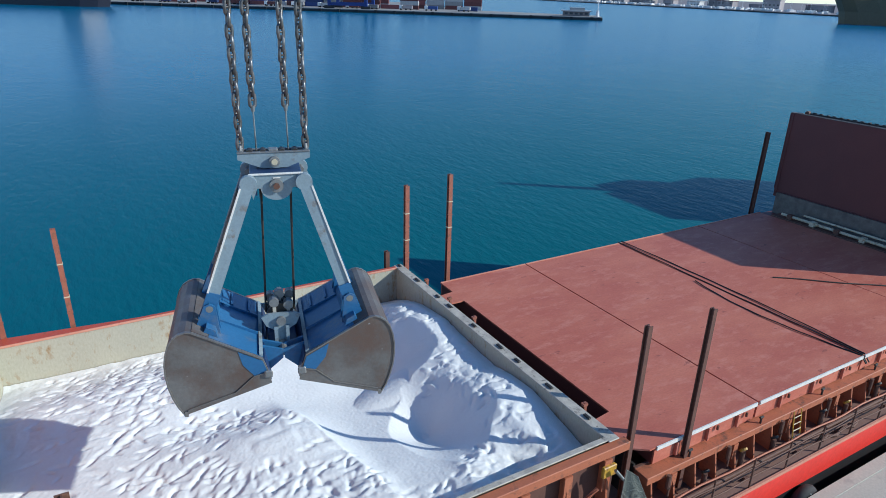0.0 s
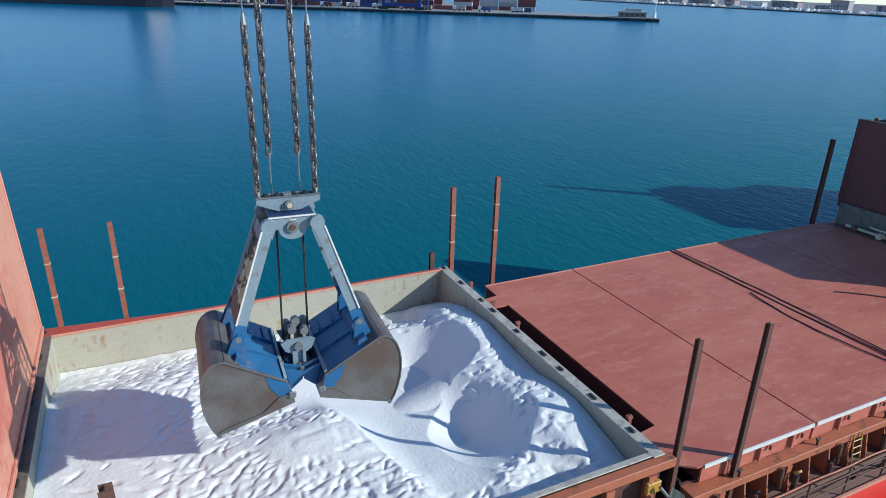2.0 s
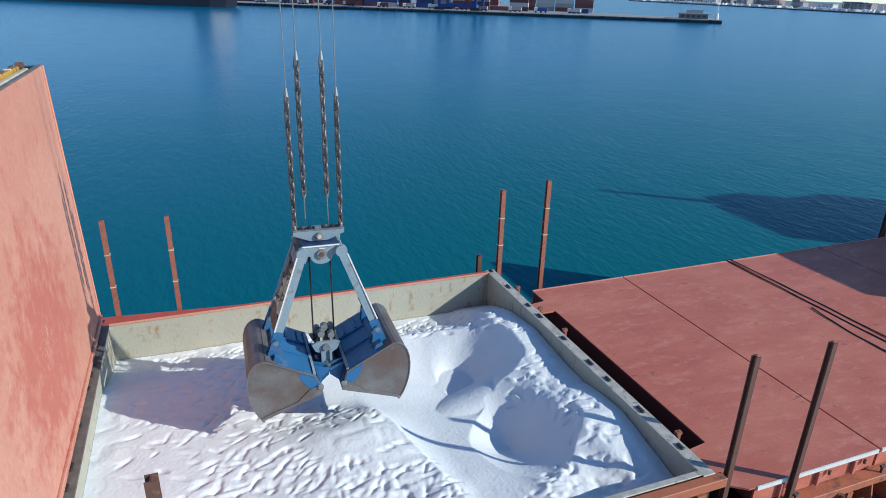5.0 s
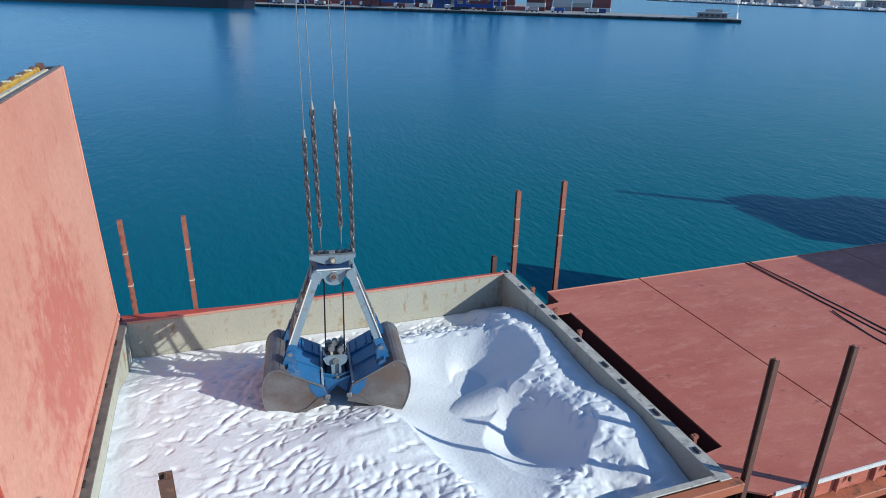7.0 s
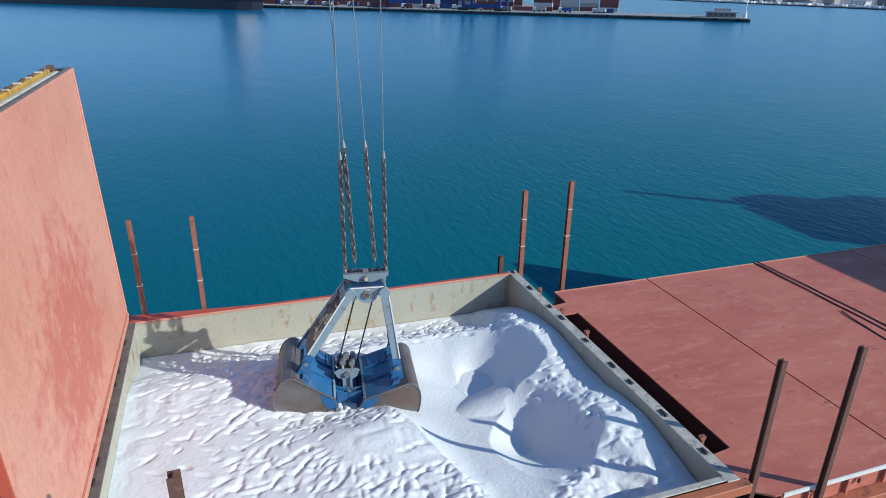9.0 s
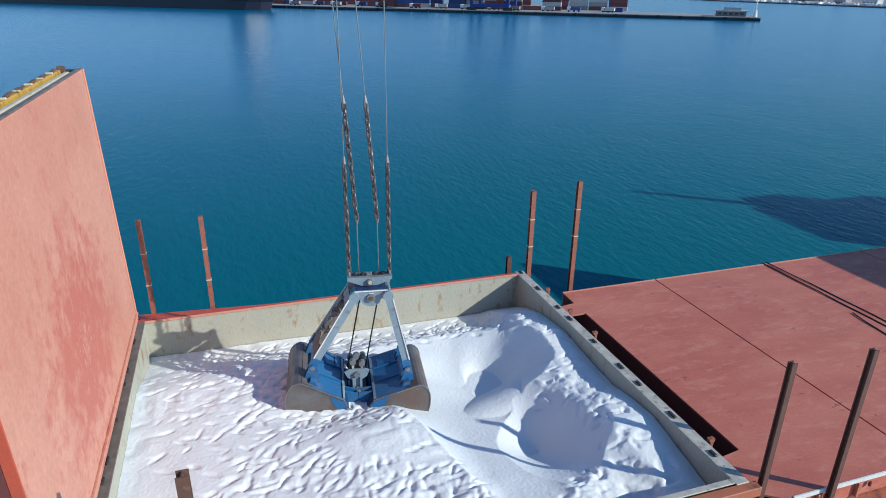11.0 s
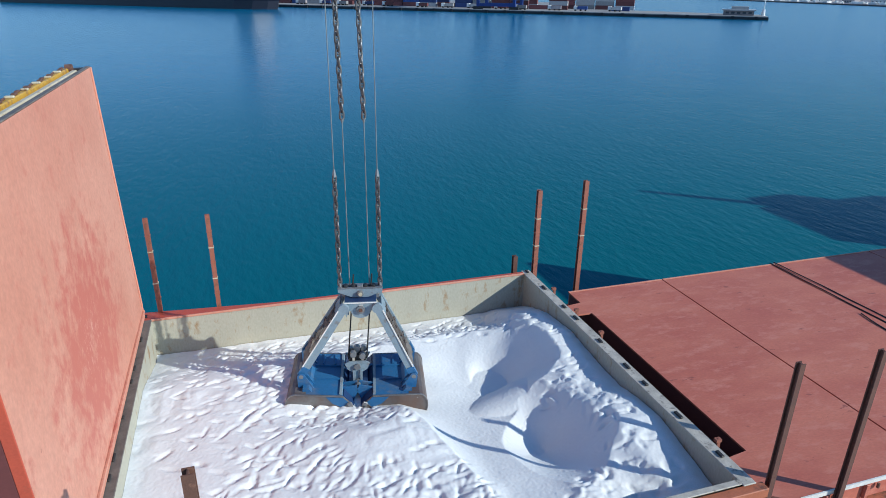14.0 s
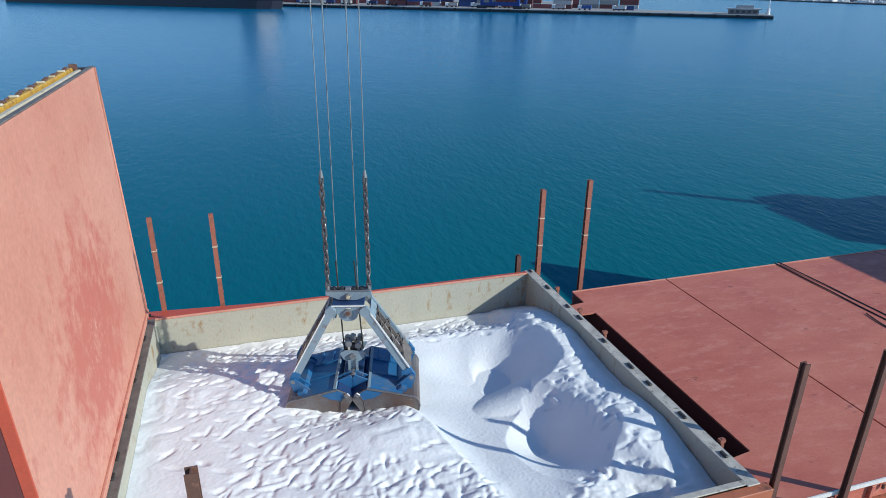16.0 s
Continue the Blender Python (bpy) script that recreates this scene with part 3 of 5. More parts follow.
tagged(part("steel_cable", tube(B(), [(13.9 + 0.42 * k, -5.8 - 0.33 * k + 0.05 * math.sin(k), CT + 0.022) for k in range(9)], 0.03, 6), M_DARK),
       "short dark cable lying on the hatch cover", "cable", "cables on the hatch")


def raised_cover(name, label, x, facing, y0, y1, z0, z1, mat, backmat, lean=0.0):
    """Two folded cover panels standing upright; facing: the side of the smooth face."""
    c = tagged(empty(name, pose(x, 0, z1) @ pose(0, 0, 0, 0, lean, 0) @ pose(-x, 0, -z1)), label, "hatch cover", "raised hatch covers")
    f = facing
    t = 0.06

    def xs(a, b):
        return (x - f * b, x - f * a) if f > 0 else (x + a, x + b)
    part("face_plate", box(B(), *xs(0.0, t), y0, y1, z0, z1, 0.012), mat, c)
    part("side_flange", box(B(), *xs(-0.012, 0.42), y1, y1 + 0.035, z0 + 0.4, z1, 0.008), mat, c, "red stiffened side edge")
    part("side_flange", box(B(), *xs(-0.012, 0.16), y0 - 0.035, y0, z0 + 0.1, z1, 0.008), M_REDTRIM if f > 0 else mat, c, "orange-red side edge")
    part("top_flange", box(B(), *xs(0.02, 0.13), y0, y1, z1, z1 + 0.03, 0.008), M_RIMDARK, c, "grey weathered top edge")
    part("edge_moulding", box(B(), *xs(-0.035, 0.0), y1 - 0.17, y1 - 0.13, z0 + 0.1, z1, 0.008), mat, c)
    part("bottom_moulding", box(B(), *xs(-0.06, 0.0), y0, y1 - 0.1, z0 + 0.25, z0 + 0.31, 0.01), mat, c)
    for k in range(12):
        y = y0 + 0.4 + k * (y1 - y0 - 0.8) / 11
        part("stiffener", box(B(), *xs(t, 0.40), y - 0.012, y + 0.012, z0 + 0.1, z1 - 0.05), backmat, c)
    # dark red paints the shade behind the side flange onto the web
    part("end_web", box(B(), *xs(0.162, 0.66), y0 - 0.03, y0 - 0.002, z0 + 0.1, z1 - 0.1), M_DARKPANEL, c, "red end web, coloured dark for the shaded interior")
    part("rear_plate", box(B(), *xs(0.60, 0.66), y0 + 0.1, y1 - 0.35, z0, z1 - 0.06, 0.012), backmat, c, "second folded panel behind")
    part("rear_rail", box(B(), *xs(0.18, 0.30), y0 + 0.1, y1 - 0.75, z1 - 0.15, z1 + 0.03, 0.02), M_CREAM if f > 0 else M_DARK, c, "cream rail with worn paint")
    part("seal_channel", box(B(), *xs(0.38, 0.54), y0 + 0.1, y1 - 0.65, z1 - 0.15, z1 + 0.07, 0.02), M_YELLOW if f > 0 else M_DARK, c, "golden seal channel, rusted")
    for k in range(30):
        y = y0 + 0.3 + k * (y1 - y0 - 1.3) / 29
        part("cleat", box(B(), *xs(0.36 + 0.05 * (k % 3), 0.50 + 0.03 * (k % 2)), y, y + 0.10 + 0.05 * (k % 3), z1 + 0.07, z1 + 0.115, 0.015),
             (M_RUST if k % 3 else M_CREAM) if f > 0 else M_DARK, c, "cleat on the panel edge")
    part("hinge_block", box(B(), *xs(0.14, 0.42), y1 - 0.42, y1 - 0.12, z1 - 0.3, z1 + 0.02, 0.02), M_DARK, c, "dark hinge block")
    part("end_roller", rod(B(), (x - f * 0.46, y1 - 0.62, z1 + 0.05), (x - f * 0.30, y1 - 0.62, z1 + 0.05), 0.11, 12), M_RUST, c, "rusty end roller")
    return c


raised_cover("raised_hatch_cover", "pale red hatch cover standing upright beside the hold", -12.70, 1, -10.4, 0.08, 0.05, 7.42, M_PANEL, M_COVER, lean=-1.43)
# the far cover's own shade is painted into its dark red
raised_cover("raised_hatch_cover", "red hatch cover standing upright, coloured dark for its own shade", 22.2, -1, -10.8, 0.05, -0.2, 4.15, M_DARKPANEL, M_COVER)
gear = tagged(empty("hatch_gear"), "cream pipes and rails at the foot of a raised hatch cover", "deck gear")
part("pipe", rod(B(), (21.3, -10.5, -0.72), (21.3, -1.2, -0.72), 0.07, 8), M_CREAM, gear, "cream pipe")
part("pipe", rod(B(), (21.55, -10.5, -0.55), (21.55, -2.2, -0.55), 0.05, 8), M_CREAM, gear, "cream pipe")
part("channel", box(B(), 21.05, 21.95, -10.7, -0.8, -1.0, -0.86, 0.02), M_RUST, gear, "rusty channel")
for k in range(8):
    part("clip", box(B(), 21.15, 21.45, -10.2 + k * 1.2, -9.95 + k * 1.2, -0.86, -0.62, 0.02), M_RUST if k % 2 else M_CREAM, gear)
part("foot_plate", box(B(), 21.9, 22.0, -10.6, -0.3, -1.0, 0.1), M_RIMDARK, gear, "dark grey lower plate")
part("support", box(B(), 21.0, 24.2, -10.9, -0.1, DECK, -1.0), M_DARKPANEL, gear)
part("support", box(B(), -14.0, -12.75, -10.9, 0.2, DECK, -0.06), M_DARKPANEL, gear)
for y in (-10.2, -0.35):
    part("prop", box(B(), 22.3, 22.6, y, y + 0.25, -1.0, -0.1), M_DARK, gear)


# ---- upright posts along the ship's sides ----
def post(x, y, top, mat, label, bands=True, size=0.16):
    c = tagged(empty("deck_post", pose(x, y, DECK)), label, "post", "upright deck posts")
    h = top - DECK
    s = size / 2
    bm = B()
    box(bm, -s, s, -s, -s + 0.025, 0, h)
    box(bm, -s, s, s - 0.025, s, 0, h)
    box(bm, -0.014, 0.014, -s + 0.025, s - 0.025, 0, h)
    part("column", bm, mat, c)
    part("base_plate", box(B(), -0.2, 0.2, -0.2, 0.2, 0.0, 0.03), M_RUST, c)
    if bands:
        for k in range(5):
            z = h - 0.55 - 0.52 * k
            part("band", box(B(), -s - 0.012, s + 0.012, -s - 0.012, s + 0.012, z, z + 0.035), M_CREAM if k % 2 else mat, c, "small pale lug on the post")
    return c


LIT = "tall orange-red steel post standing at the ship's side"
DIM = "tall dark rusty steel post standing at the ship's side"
post(-12.13, 0.60, 3.03, M_POST, LIT, size=0.13)
post(-10.40, 0.60, 2.99, M_POST, LIT, size=0.13)
post(0.69, 0.60, 2.87, M_POST, LIT, size=0.16)
post(2.52, 0.60, 3.08, M_POST, LIT, size=0.16)
post(-0.12, 0.60, 0.45, M_POSTDARK, "short dark steel post beside the coaming corner", False)
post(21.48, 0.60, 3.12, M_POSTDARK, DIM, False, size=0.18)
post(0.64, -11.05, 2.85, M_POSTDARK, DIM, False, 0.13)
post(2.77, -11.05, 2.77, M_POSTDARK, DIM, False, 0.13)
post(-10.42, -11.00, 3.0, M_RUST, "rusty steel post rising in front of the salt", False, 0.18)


# ---- deck rail ----
def railing(y):
    c = tagged(empty("guard_rail"), "rusty three-bar guard rail along the deck edge", "railing")
    for k in range(20):
        x = -8.0 + 1.55 * k
        part("stanchion", rod(B(), (x, y, DECK), (x, y, DECK + 1.0), 0.025, 7), M_RUST, c)
        if k % 4 == 2:
            part("brace", rod(B(), (x + 0.35, y + 0.25, DECK), (x, y, DECK + 0.8), 0.022, 6), M_DARK, c)
    for z in (0.38, 0.70, 1.0):
        pts = [(-8.2 + 0.5 * k, y + 0.02 * math.sin(k * 1.3), DECK + z + 0.015 * math.sin(k * 0.9 + z)) for k in range(61)]
        part("rail", tube(B(), pts, 0.02 if z < 1 else 0.026, 6), M_LEDGE if z == 1.0 else M_RUST, c)
    return c


railing(-12.0)
tagged(part("mooring_rope", tube(B(), [(8.0 + 0.3 * k, -11.8 + 0.06 * math.sin(2.1 * k), DECK + 0.05 + 0.03 * (k % 3 == 1)) for k in range(7)], 0.05, 8), M_RUST),
       "rusty brown rope lying on the deck by the rail", "rope")
lamp = tagged(empty("yellow_hose_reel"), "yellow bracket with pipes under the orange ledge", "deck gear")
part("bracket", box(B(), -0.35, 0.05, -11.3, -11.2, -0.75, -0.45, 0.02), M_YELLOW, lamp)
part("pipe", tube(B(), [(-0.1, -11.4, -0.5), (0.2, -11.5, -0.9), (0.35, -11.45, -1.3), (0.3, -11.45, DECK)], 0.04, 8), M_WIRE, lamp)
part("pipe", tube(B(), [(-0.9, -11.38, DECK), (-0.9, -11.38, -1.0), (-0.6, -11.4, -0.8)], 0.05, 8), M_LEDGE, lamp)
for k in range(5):
    tk = tagged(empty("vent_pipe", pose(-1.6 - 0.42 * k, -11.32, DECK)), "red capped vent pipe on the side deck", "vent pipe", "vent pipes")
    part("pipe", rod(B(), (0, 0, 0), (0, 0, 0.75 + 0.1 * (k % 2)), 0.08, 10), M_HULL if k % 2 else M_LEDGE, tk)
    part("cap", rod(B(), (0, 0, 0.75 + 0.1 * (k % 2)), (0, 0, 0.9 + 0.1 * (k % 2)), 0.12, 10, 0.10), M_RUST, tk)
for y, r in ((-11.55, 0.06), (-11.70, 0.045)):
    pp = tagged(empty("deck_pipe"), "rusty pipe running along the side deck", "pipe", "deck pipes")
    part("pipe", rod(B(), (-8, y, DECK + 0.14), (30, y, DECK + 0.14), r, 10), M_RUST, pp)
    for k in range(16):
        part("pipe_saddle", box(B(), -7 + 2.3 * k, -6.85 + 2.3 * k, y - 0.09, y + 0.09, DECK, DECK + 0.13), M_POSTDARK, pp)
ladder = tagged(empty("short_ladder"), "short yellow steel ladder against the coaming", "ladder")
for x in (7.15, 7.5):
    part("side_rail", rod(B(), (x, -11.42, DECK), (x, -11.26, -1.5), 0.02, 6), M_YELLOW, ladder)
for k in range(4):
    part("rung", rod(B(), (7.15, -11.40 + 0.035 * k, DECK + 0.2 + 0.2 * k), (7.5, -11.40 + 0.035 * k, DECK + 0.2 + 0.2 * k), 0.016, 6), M_CREAM, ladder)
for k, x in enumerate((3.4, 4.9, 6.3, 8.6, 9.9, 11.6, 13.2)):
    vt = tagged(empty("deck_fitting", pose(x, -11.34, DECK)), "small rusty deck fitting beside the coaming stays", "deck fitting", "deck fittings")
    part("body", rod(B(), (0, 0, 0), (0, 0, 0.42 + 0.12 * (k % 2)), 0.07, 10), M_RUST if k % 2 else M_POSTDARK, vt)
    part("wheel", rod(B(), (0, -0.02, 0.46 + 0.12 * (k % 2)), (0, 0.02, 0.50 + 0.12 * (k % 2)), 0.11, 12), M_YELLOW if k % 3 == 1 else M_DARK, vt)
# cargo net hung between ship and quay
net = B()


def net_spot(a, b_):
    """Across a and down b from the post to the quay edge."""
    top = Vector((0.0 + 0.25 * a, -11.62 - 0.12 * a, -0.35 - 0.2 * a))
    foot = Vector((-1.3 + 3.0 * a, -12.5 - 0.35 * math.sin(3.1 * a), QUAY + 0.02))
    v = top.lerp(foot, b_)
    v.z -= 0.30 * math.sin(math.pi * b_) * (0.6 + 0.4 * math.sin(9 * a))
    return v


for k in range(25):
    tube(net, [net_spot(k / 24, n / 10) for n in range(11)], 0.011, 4)
for k in range(1, 19):
    tube(net, [net_spot(n / 14, k / 18) for n in range(15)], 0.011, 4)
tagged(part("cargo_net", net, M_NET), "grey-green cargo net hung from a post to the quay", "net")
for x in (6.9, 16.0, -4.0):
    fd = tagged(empty("fender_tyre", pose(x, -12.24, -3.9)), "black rubber tyre fender between hull and quay", "fender", "quay fenders")
    bm = B()
    rings = []
    for k in range(24):
        a = 2 * math.pi * k / 24
        rings.append([bm.verts.new(((0.42 + 0.17 * math.cos(b)) * math.cos(a), 0.17 * math.sin(b), (0.42 + 0.17 * math.cos(b)) * math.sin(a))) for b in (2 * math.pi * j / 8 for j in range(8))])
    for k in range(24):
        for j in range(8):
            bm.faces.new((rings[k][j], rings[(k + 1) % 24][j], rings[(k + 1) % 24][(j + 1) % 8], rings[k][(j + 1) % 8]))
    part("tyre", bm, M_RUBBER, fd, smooth=True)
    part("hanger", rod(B(), (0, -0.05, 0.5), (0, -0.17, 0.42), 0.02, 6), M_WIRE, fd)


# ---- the clamshell grab ----
ARM, PIV_X, PIV_Z, HINGE, HINGE_X = 2.16, 0.433, -0.365, -0.454, 0.066
PIN = (1.159, 0.901)
REACH = math.hypot(*PIN)
HALF = 1.05
grab = tagged(empty("clamshell_grab"), "open blue and grey clamshell grab hanging on chains over salt", "grab")


def link_mesh():
    bm = B()
    path = []
    for k in range(12):
        a = 2 * math.pi * k / 12
        path.append(Vector((0.046 * math.cos(a), 0, 0.046 * math.sin(a) + (0.06 if math.sin(a) > 0.01 else -0.06 if math.sin(a) < -0.01 else 0))))
    rings = []
    for k, p in enumerate(path):
        d = (path[(k + 1) % 12] - path[k - 1]).normalized()
        side = Vector((0, 1, 0))
        up = d.cross(side)
        rings.append([bm.verts.new(p + (side * math.cos(b) + up * math.sin(b)) * 0.027) for b in (2 * math.pi * j / 6 for j in range(6))])
    for k in range(12):
        for j in range(6):
            bm.faces.new((rings[k][j], rings[k][(j + 1) % 6], rings[(k + 1) % 12][(j + 1) % 6], rings[(k + 1) % 12][j]))
    rod(bm, (-0.045, 0, 0), (0.045, 0, 0), 0.016, 6)
    bmesh.ops.recalc_face_normals(bm, faces=bm.faces[:])
    me = bpy.data.meshes.new("link")
    bm.to_mesh(me)
    bm.free()
    me.materials.append(M_CHAIN)
    me.polygons.foreach_set("use_smooth", [True] * len(me.polygons))
    return me


LINK = link_mesh()
PITCH = 0.172


def chain(name, label, x, y, z0, count, tail, up):
    """A socket and wire rope as the part; its links hang below. tail: wire below the links."""
    bm = B()
    top = z0 + count * PITCH
    rod(bm, (0, 0, top - 0.02), (0, 0, top + 0.16), 0.055, 8, 0.025)
    rod(bm, (0, 0, top + 0.15), (0, 0, top + up), 0.012, 6)
    rod(bm, (0, 0, z0 - 0.10), (0, 0, z0 + 0.0), 0.022, 8, 0.045)
    if tail:
        rod(bm, (0, 0, z0 - tail), (0, 0, z0 - 0.08), 0.017, 6)
    ob = part(name, bm, M_WIRE, grab, label, at=pose(x, y, 0))
    for k in range(count):
        share("link", LINK, ob, pose(0, 0, z0 + (k + 0.5) * PITCH, random.uniform(-3, 3), random.uniform(-4, 4), 90 * (k % 2) + random.uniform(20, 50)))
    return ob


for x in (-0.52, 0.52):
    chain("hoist_chain", "dark stud-link hoisting chain with wire rope above", x, 0, 0.10, 17, 0, 24)
    eye = rod(B(), (x, -0.10, 0.03), (x, 0.10, 0.03), 0.05, 12)
    for dy in (-0.05, 0.05):
        rod(eye, (x, dy, 0.02), (x, dy * 0.4, 0.15), 0.028, 8)
    part("shackle", eye, M_STEEL, grab, "grey end shackle")
CLOSERS = [chain("closing_chain", "dark stud-link closing chain with wire rope", x, y, 0.0, 17, 0.0, 22) for x, y in ((-0.27, 0.02), (0.24, 0.02))]
WIRES = []
for x in (-0.27, 0.24):
    for k in range(8):
        WIRES.append((part("closing_wire", rod(B(), (0, 0, -1.02), (0, 0, 0), 0.013, 6), M_WIRE, grab, "thin closing wire rope", at=pose(x, 0.02, 0)), x, k))
BEAM = [(-0.575, 0.04), (0.575, 0.04), (0.575, -0.06), (0.50, -0.09), (0.20, -0.21), (-0.20, -0.21), (-0.50, -0.09), (-0.575, -0.06)]
for y0, y1 in ((-0.13, -0.10), (0.10, 0.13)):
    beam_plate = part("rope_beam", plate(B(), BEAM, "y", y0, y1), M_ARM, grab, "pale grey rope equaliser beam")
    part("edge_flange", box(B(), -0.58, 0.58, y0 - 0.02, y1 + 0.02, 0.042, 0.062, 0.006), M_STEEL, beam_plate, "scuffed top edge")
for x in (-0.38, -0.17, 0.13, 0.34):
    part("guide_roller", rod(B(), (x, -0.095, 0.03), (x, 0.095, 0.03), 0.06, 12), M_DARK, grab, "dark greasy guide roller")
part("rope_socket", box(B(), -0.09, 0.07, -0.09, 0.09, 0.0, 0.09, 0.02), M_STEEL, grab, "bright rope socket")
part("beam_pin", rod(B(), (0, -0.19, -0.10), (0, 0.19, -0.10), 0.085, 16), M_STEEL, grab, "round beam pin")
part("pin_cap", rod(B(), (0, -0.21, -0.10), (0, -0.19, -0.10), 0.05, 12), M_CREAM, grab, "pale pin cap")

# head with its cheek plates
LOBE = [(0.25 * math.cos(a), -0.48 - 0.20 * math.sin(a)) for a in (math.pi * k / 10 for k in range(11))]
for y0, y1 in ((-0.40, -0.36), (0.36, 0.40)):
    head = part("head_plate", plate(B(), [(-0.41, -0.23), (0.41, -0.23), (0.40, -0.50), (0.30, -0.47)] + LOBE + [(-0.30, -0.47), (-0.38, -0.66), (-0.42, -0.40)], "y", y0, y1),
                M_ARM, grab, "pale grey head cheek plate")
    part("head_pin", rod(B(), (0, y0 - 0.05, -0.43), (0, y1 + 0.05, -0.43), 0.11, 18), M_STEEL, head, "round steel pin cap")
    part("pin_nut", rod(B(), (0, y0 - 0.075, -0.43), (0, y0 - 0.05, -0.43), 0.055, 6), M_RUST, head, "rusty pin nut")
    part("top_lip", box(B(), -0.43, 0.43, y0 - 0.03, y0 - 0.002, -0.252, -0.222, 0.006), M_WHITE, head, "bright worn top lip")
    part("maker_plate", box(B(), -0.05, 0.07, y0 - 0.008, y0 - 0.001, -0.315, -0.295), M_WHITE, head, "small pale plate")
    for side in (-1, 1):
        part("arm_pin", rod(B(), (side * PIV_X, y0 - 0.11, PIV_Z), (side * PIV_X, y1 + 0.06, PIV_Z), 0.06, 12), M_STEEL, head, "round arm pin")
top = B()
box(top, -0.41, 0.41, -0.36, 0.36, -0.262, -0.23, 0.01)
box(top, -0.34, -0.31, -0.36, 0.36, -0.60, -0.27)
box(top, 0.31, 0.34, -0.36, 0.36, -0.50, -0.27)
# shade inside the head is given by the dark blue
part("head_box", top, M_BLUEDARK, grab, "head box, coloured dark for shade")
part("head_sheave", rod(B(), (0, -0.2, -0.45), (0, 0.2, -0.45), 0.22, 18), M_DARK, grab)
part("head_link", box(B(), -0.08, 0.08, -0.09, 0.09, -0.26, -0.1), M_STEEL, grab)


def box_arm(bm, y_top, y_foot):
    """A tapering box arm, wider at its rounded head."""
    beam(bm, (0, y_top, -0.02), (0, y_foot, -ARM), 0.19, 0.11, (0, 1, 0))
    rod(bm, (0, y_top - 0.06, 0), (0, y_top + 0.06, 0), 0.135, 16)
    return bm


def arm(side):
    """One side's arm frame, hung from the head pin; built straight down."""
    a = part("arm", box_arm(B(), -0.47, -0.62), M_ARM, grab, "pale blue-grey box arm", at=pose(side * PIV_X, 0, PIV_Z))
    part("rear_arm", box_arm(B(), 0.47, 0.62), M_ARM, a, "pale blue-grey box arm")
    part("edge_bar", beam(B(), (side * 0.10, -0.525, -0.10), (side * 0.10, -0.67, -ARM + 0.25), 0.03, 0.03, (0, 1, 0)), M_WHITE, a, "bright worn arm edge")
    for y in (-0.62, 0.62):
        part("arm_foot", beam(B(), (0, y * 0.985, -ARM + 0.26), (0, y, -ARM - 0.03), 0.215, 0.135, (0, 1, 0)), M_BLUE, a, "blue painted arm foot")
        part("foot_pin", rod(B(), (0, y - 0.12, -ARM), (0, y + 0.12, -ARM), 0.06, 10), M_STEEL, a)
    # brown lattice between front and rear arm
    for y in (-0.20, 0.20):
        part("web_bar", beam(B(), (side * 0.05, y * 0.8, -0.35), (side * 0.05, y, -ARM + 0.5), 0.10, 0.03, (0, 1, 0)), M_RIMDARK, a, "brown lattice bar")
    for k in range(5):
        z0, z1 = -0.38 - 0.27 * k, -0.65 - 0.27 * k
        w = 0.44 + 0.02 * k
        part("lattice", beam(B(), (side * 0.05, -w if k % 2 else w, z0), (side * 0.05, w if k % 2 else -w, z1), 0.025, 0.07, (1, 0, 0)), M_RIMDARK, a, "brown lattice flat")
    part("foot_web", box(B(), side * 0.05 - 0.015, side * 0.05 + 0.015, -0.56, 0.56, -ARM + 0.10, -ARM + 0.52), M_RIMDARK, a, "brown cross plate")
    part("head_web", box(B(), side * 0.05 - 0.015, side * 0.05 + 0.015, -0.42, 0.42, -0.38, -0.12), M_ARM, a)
    return a


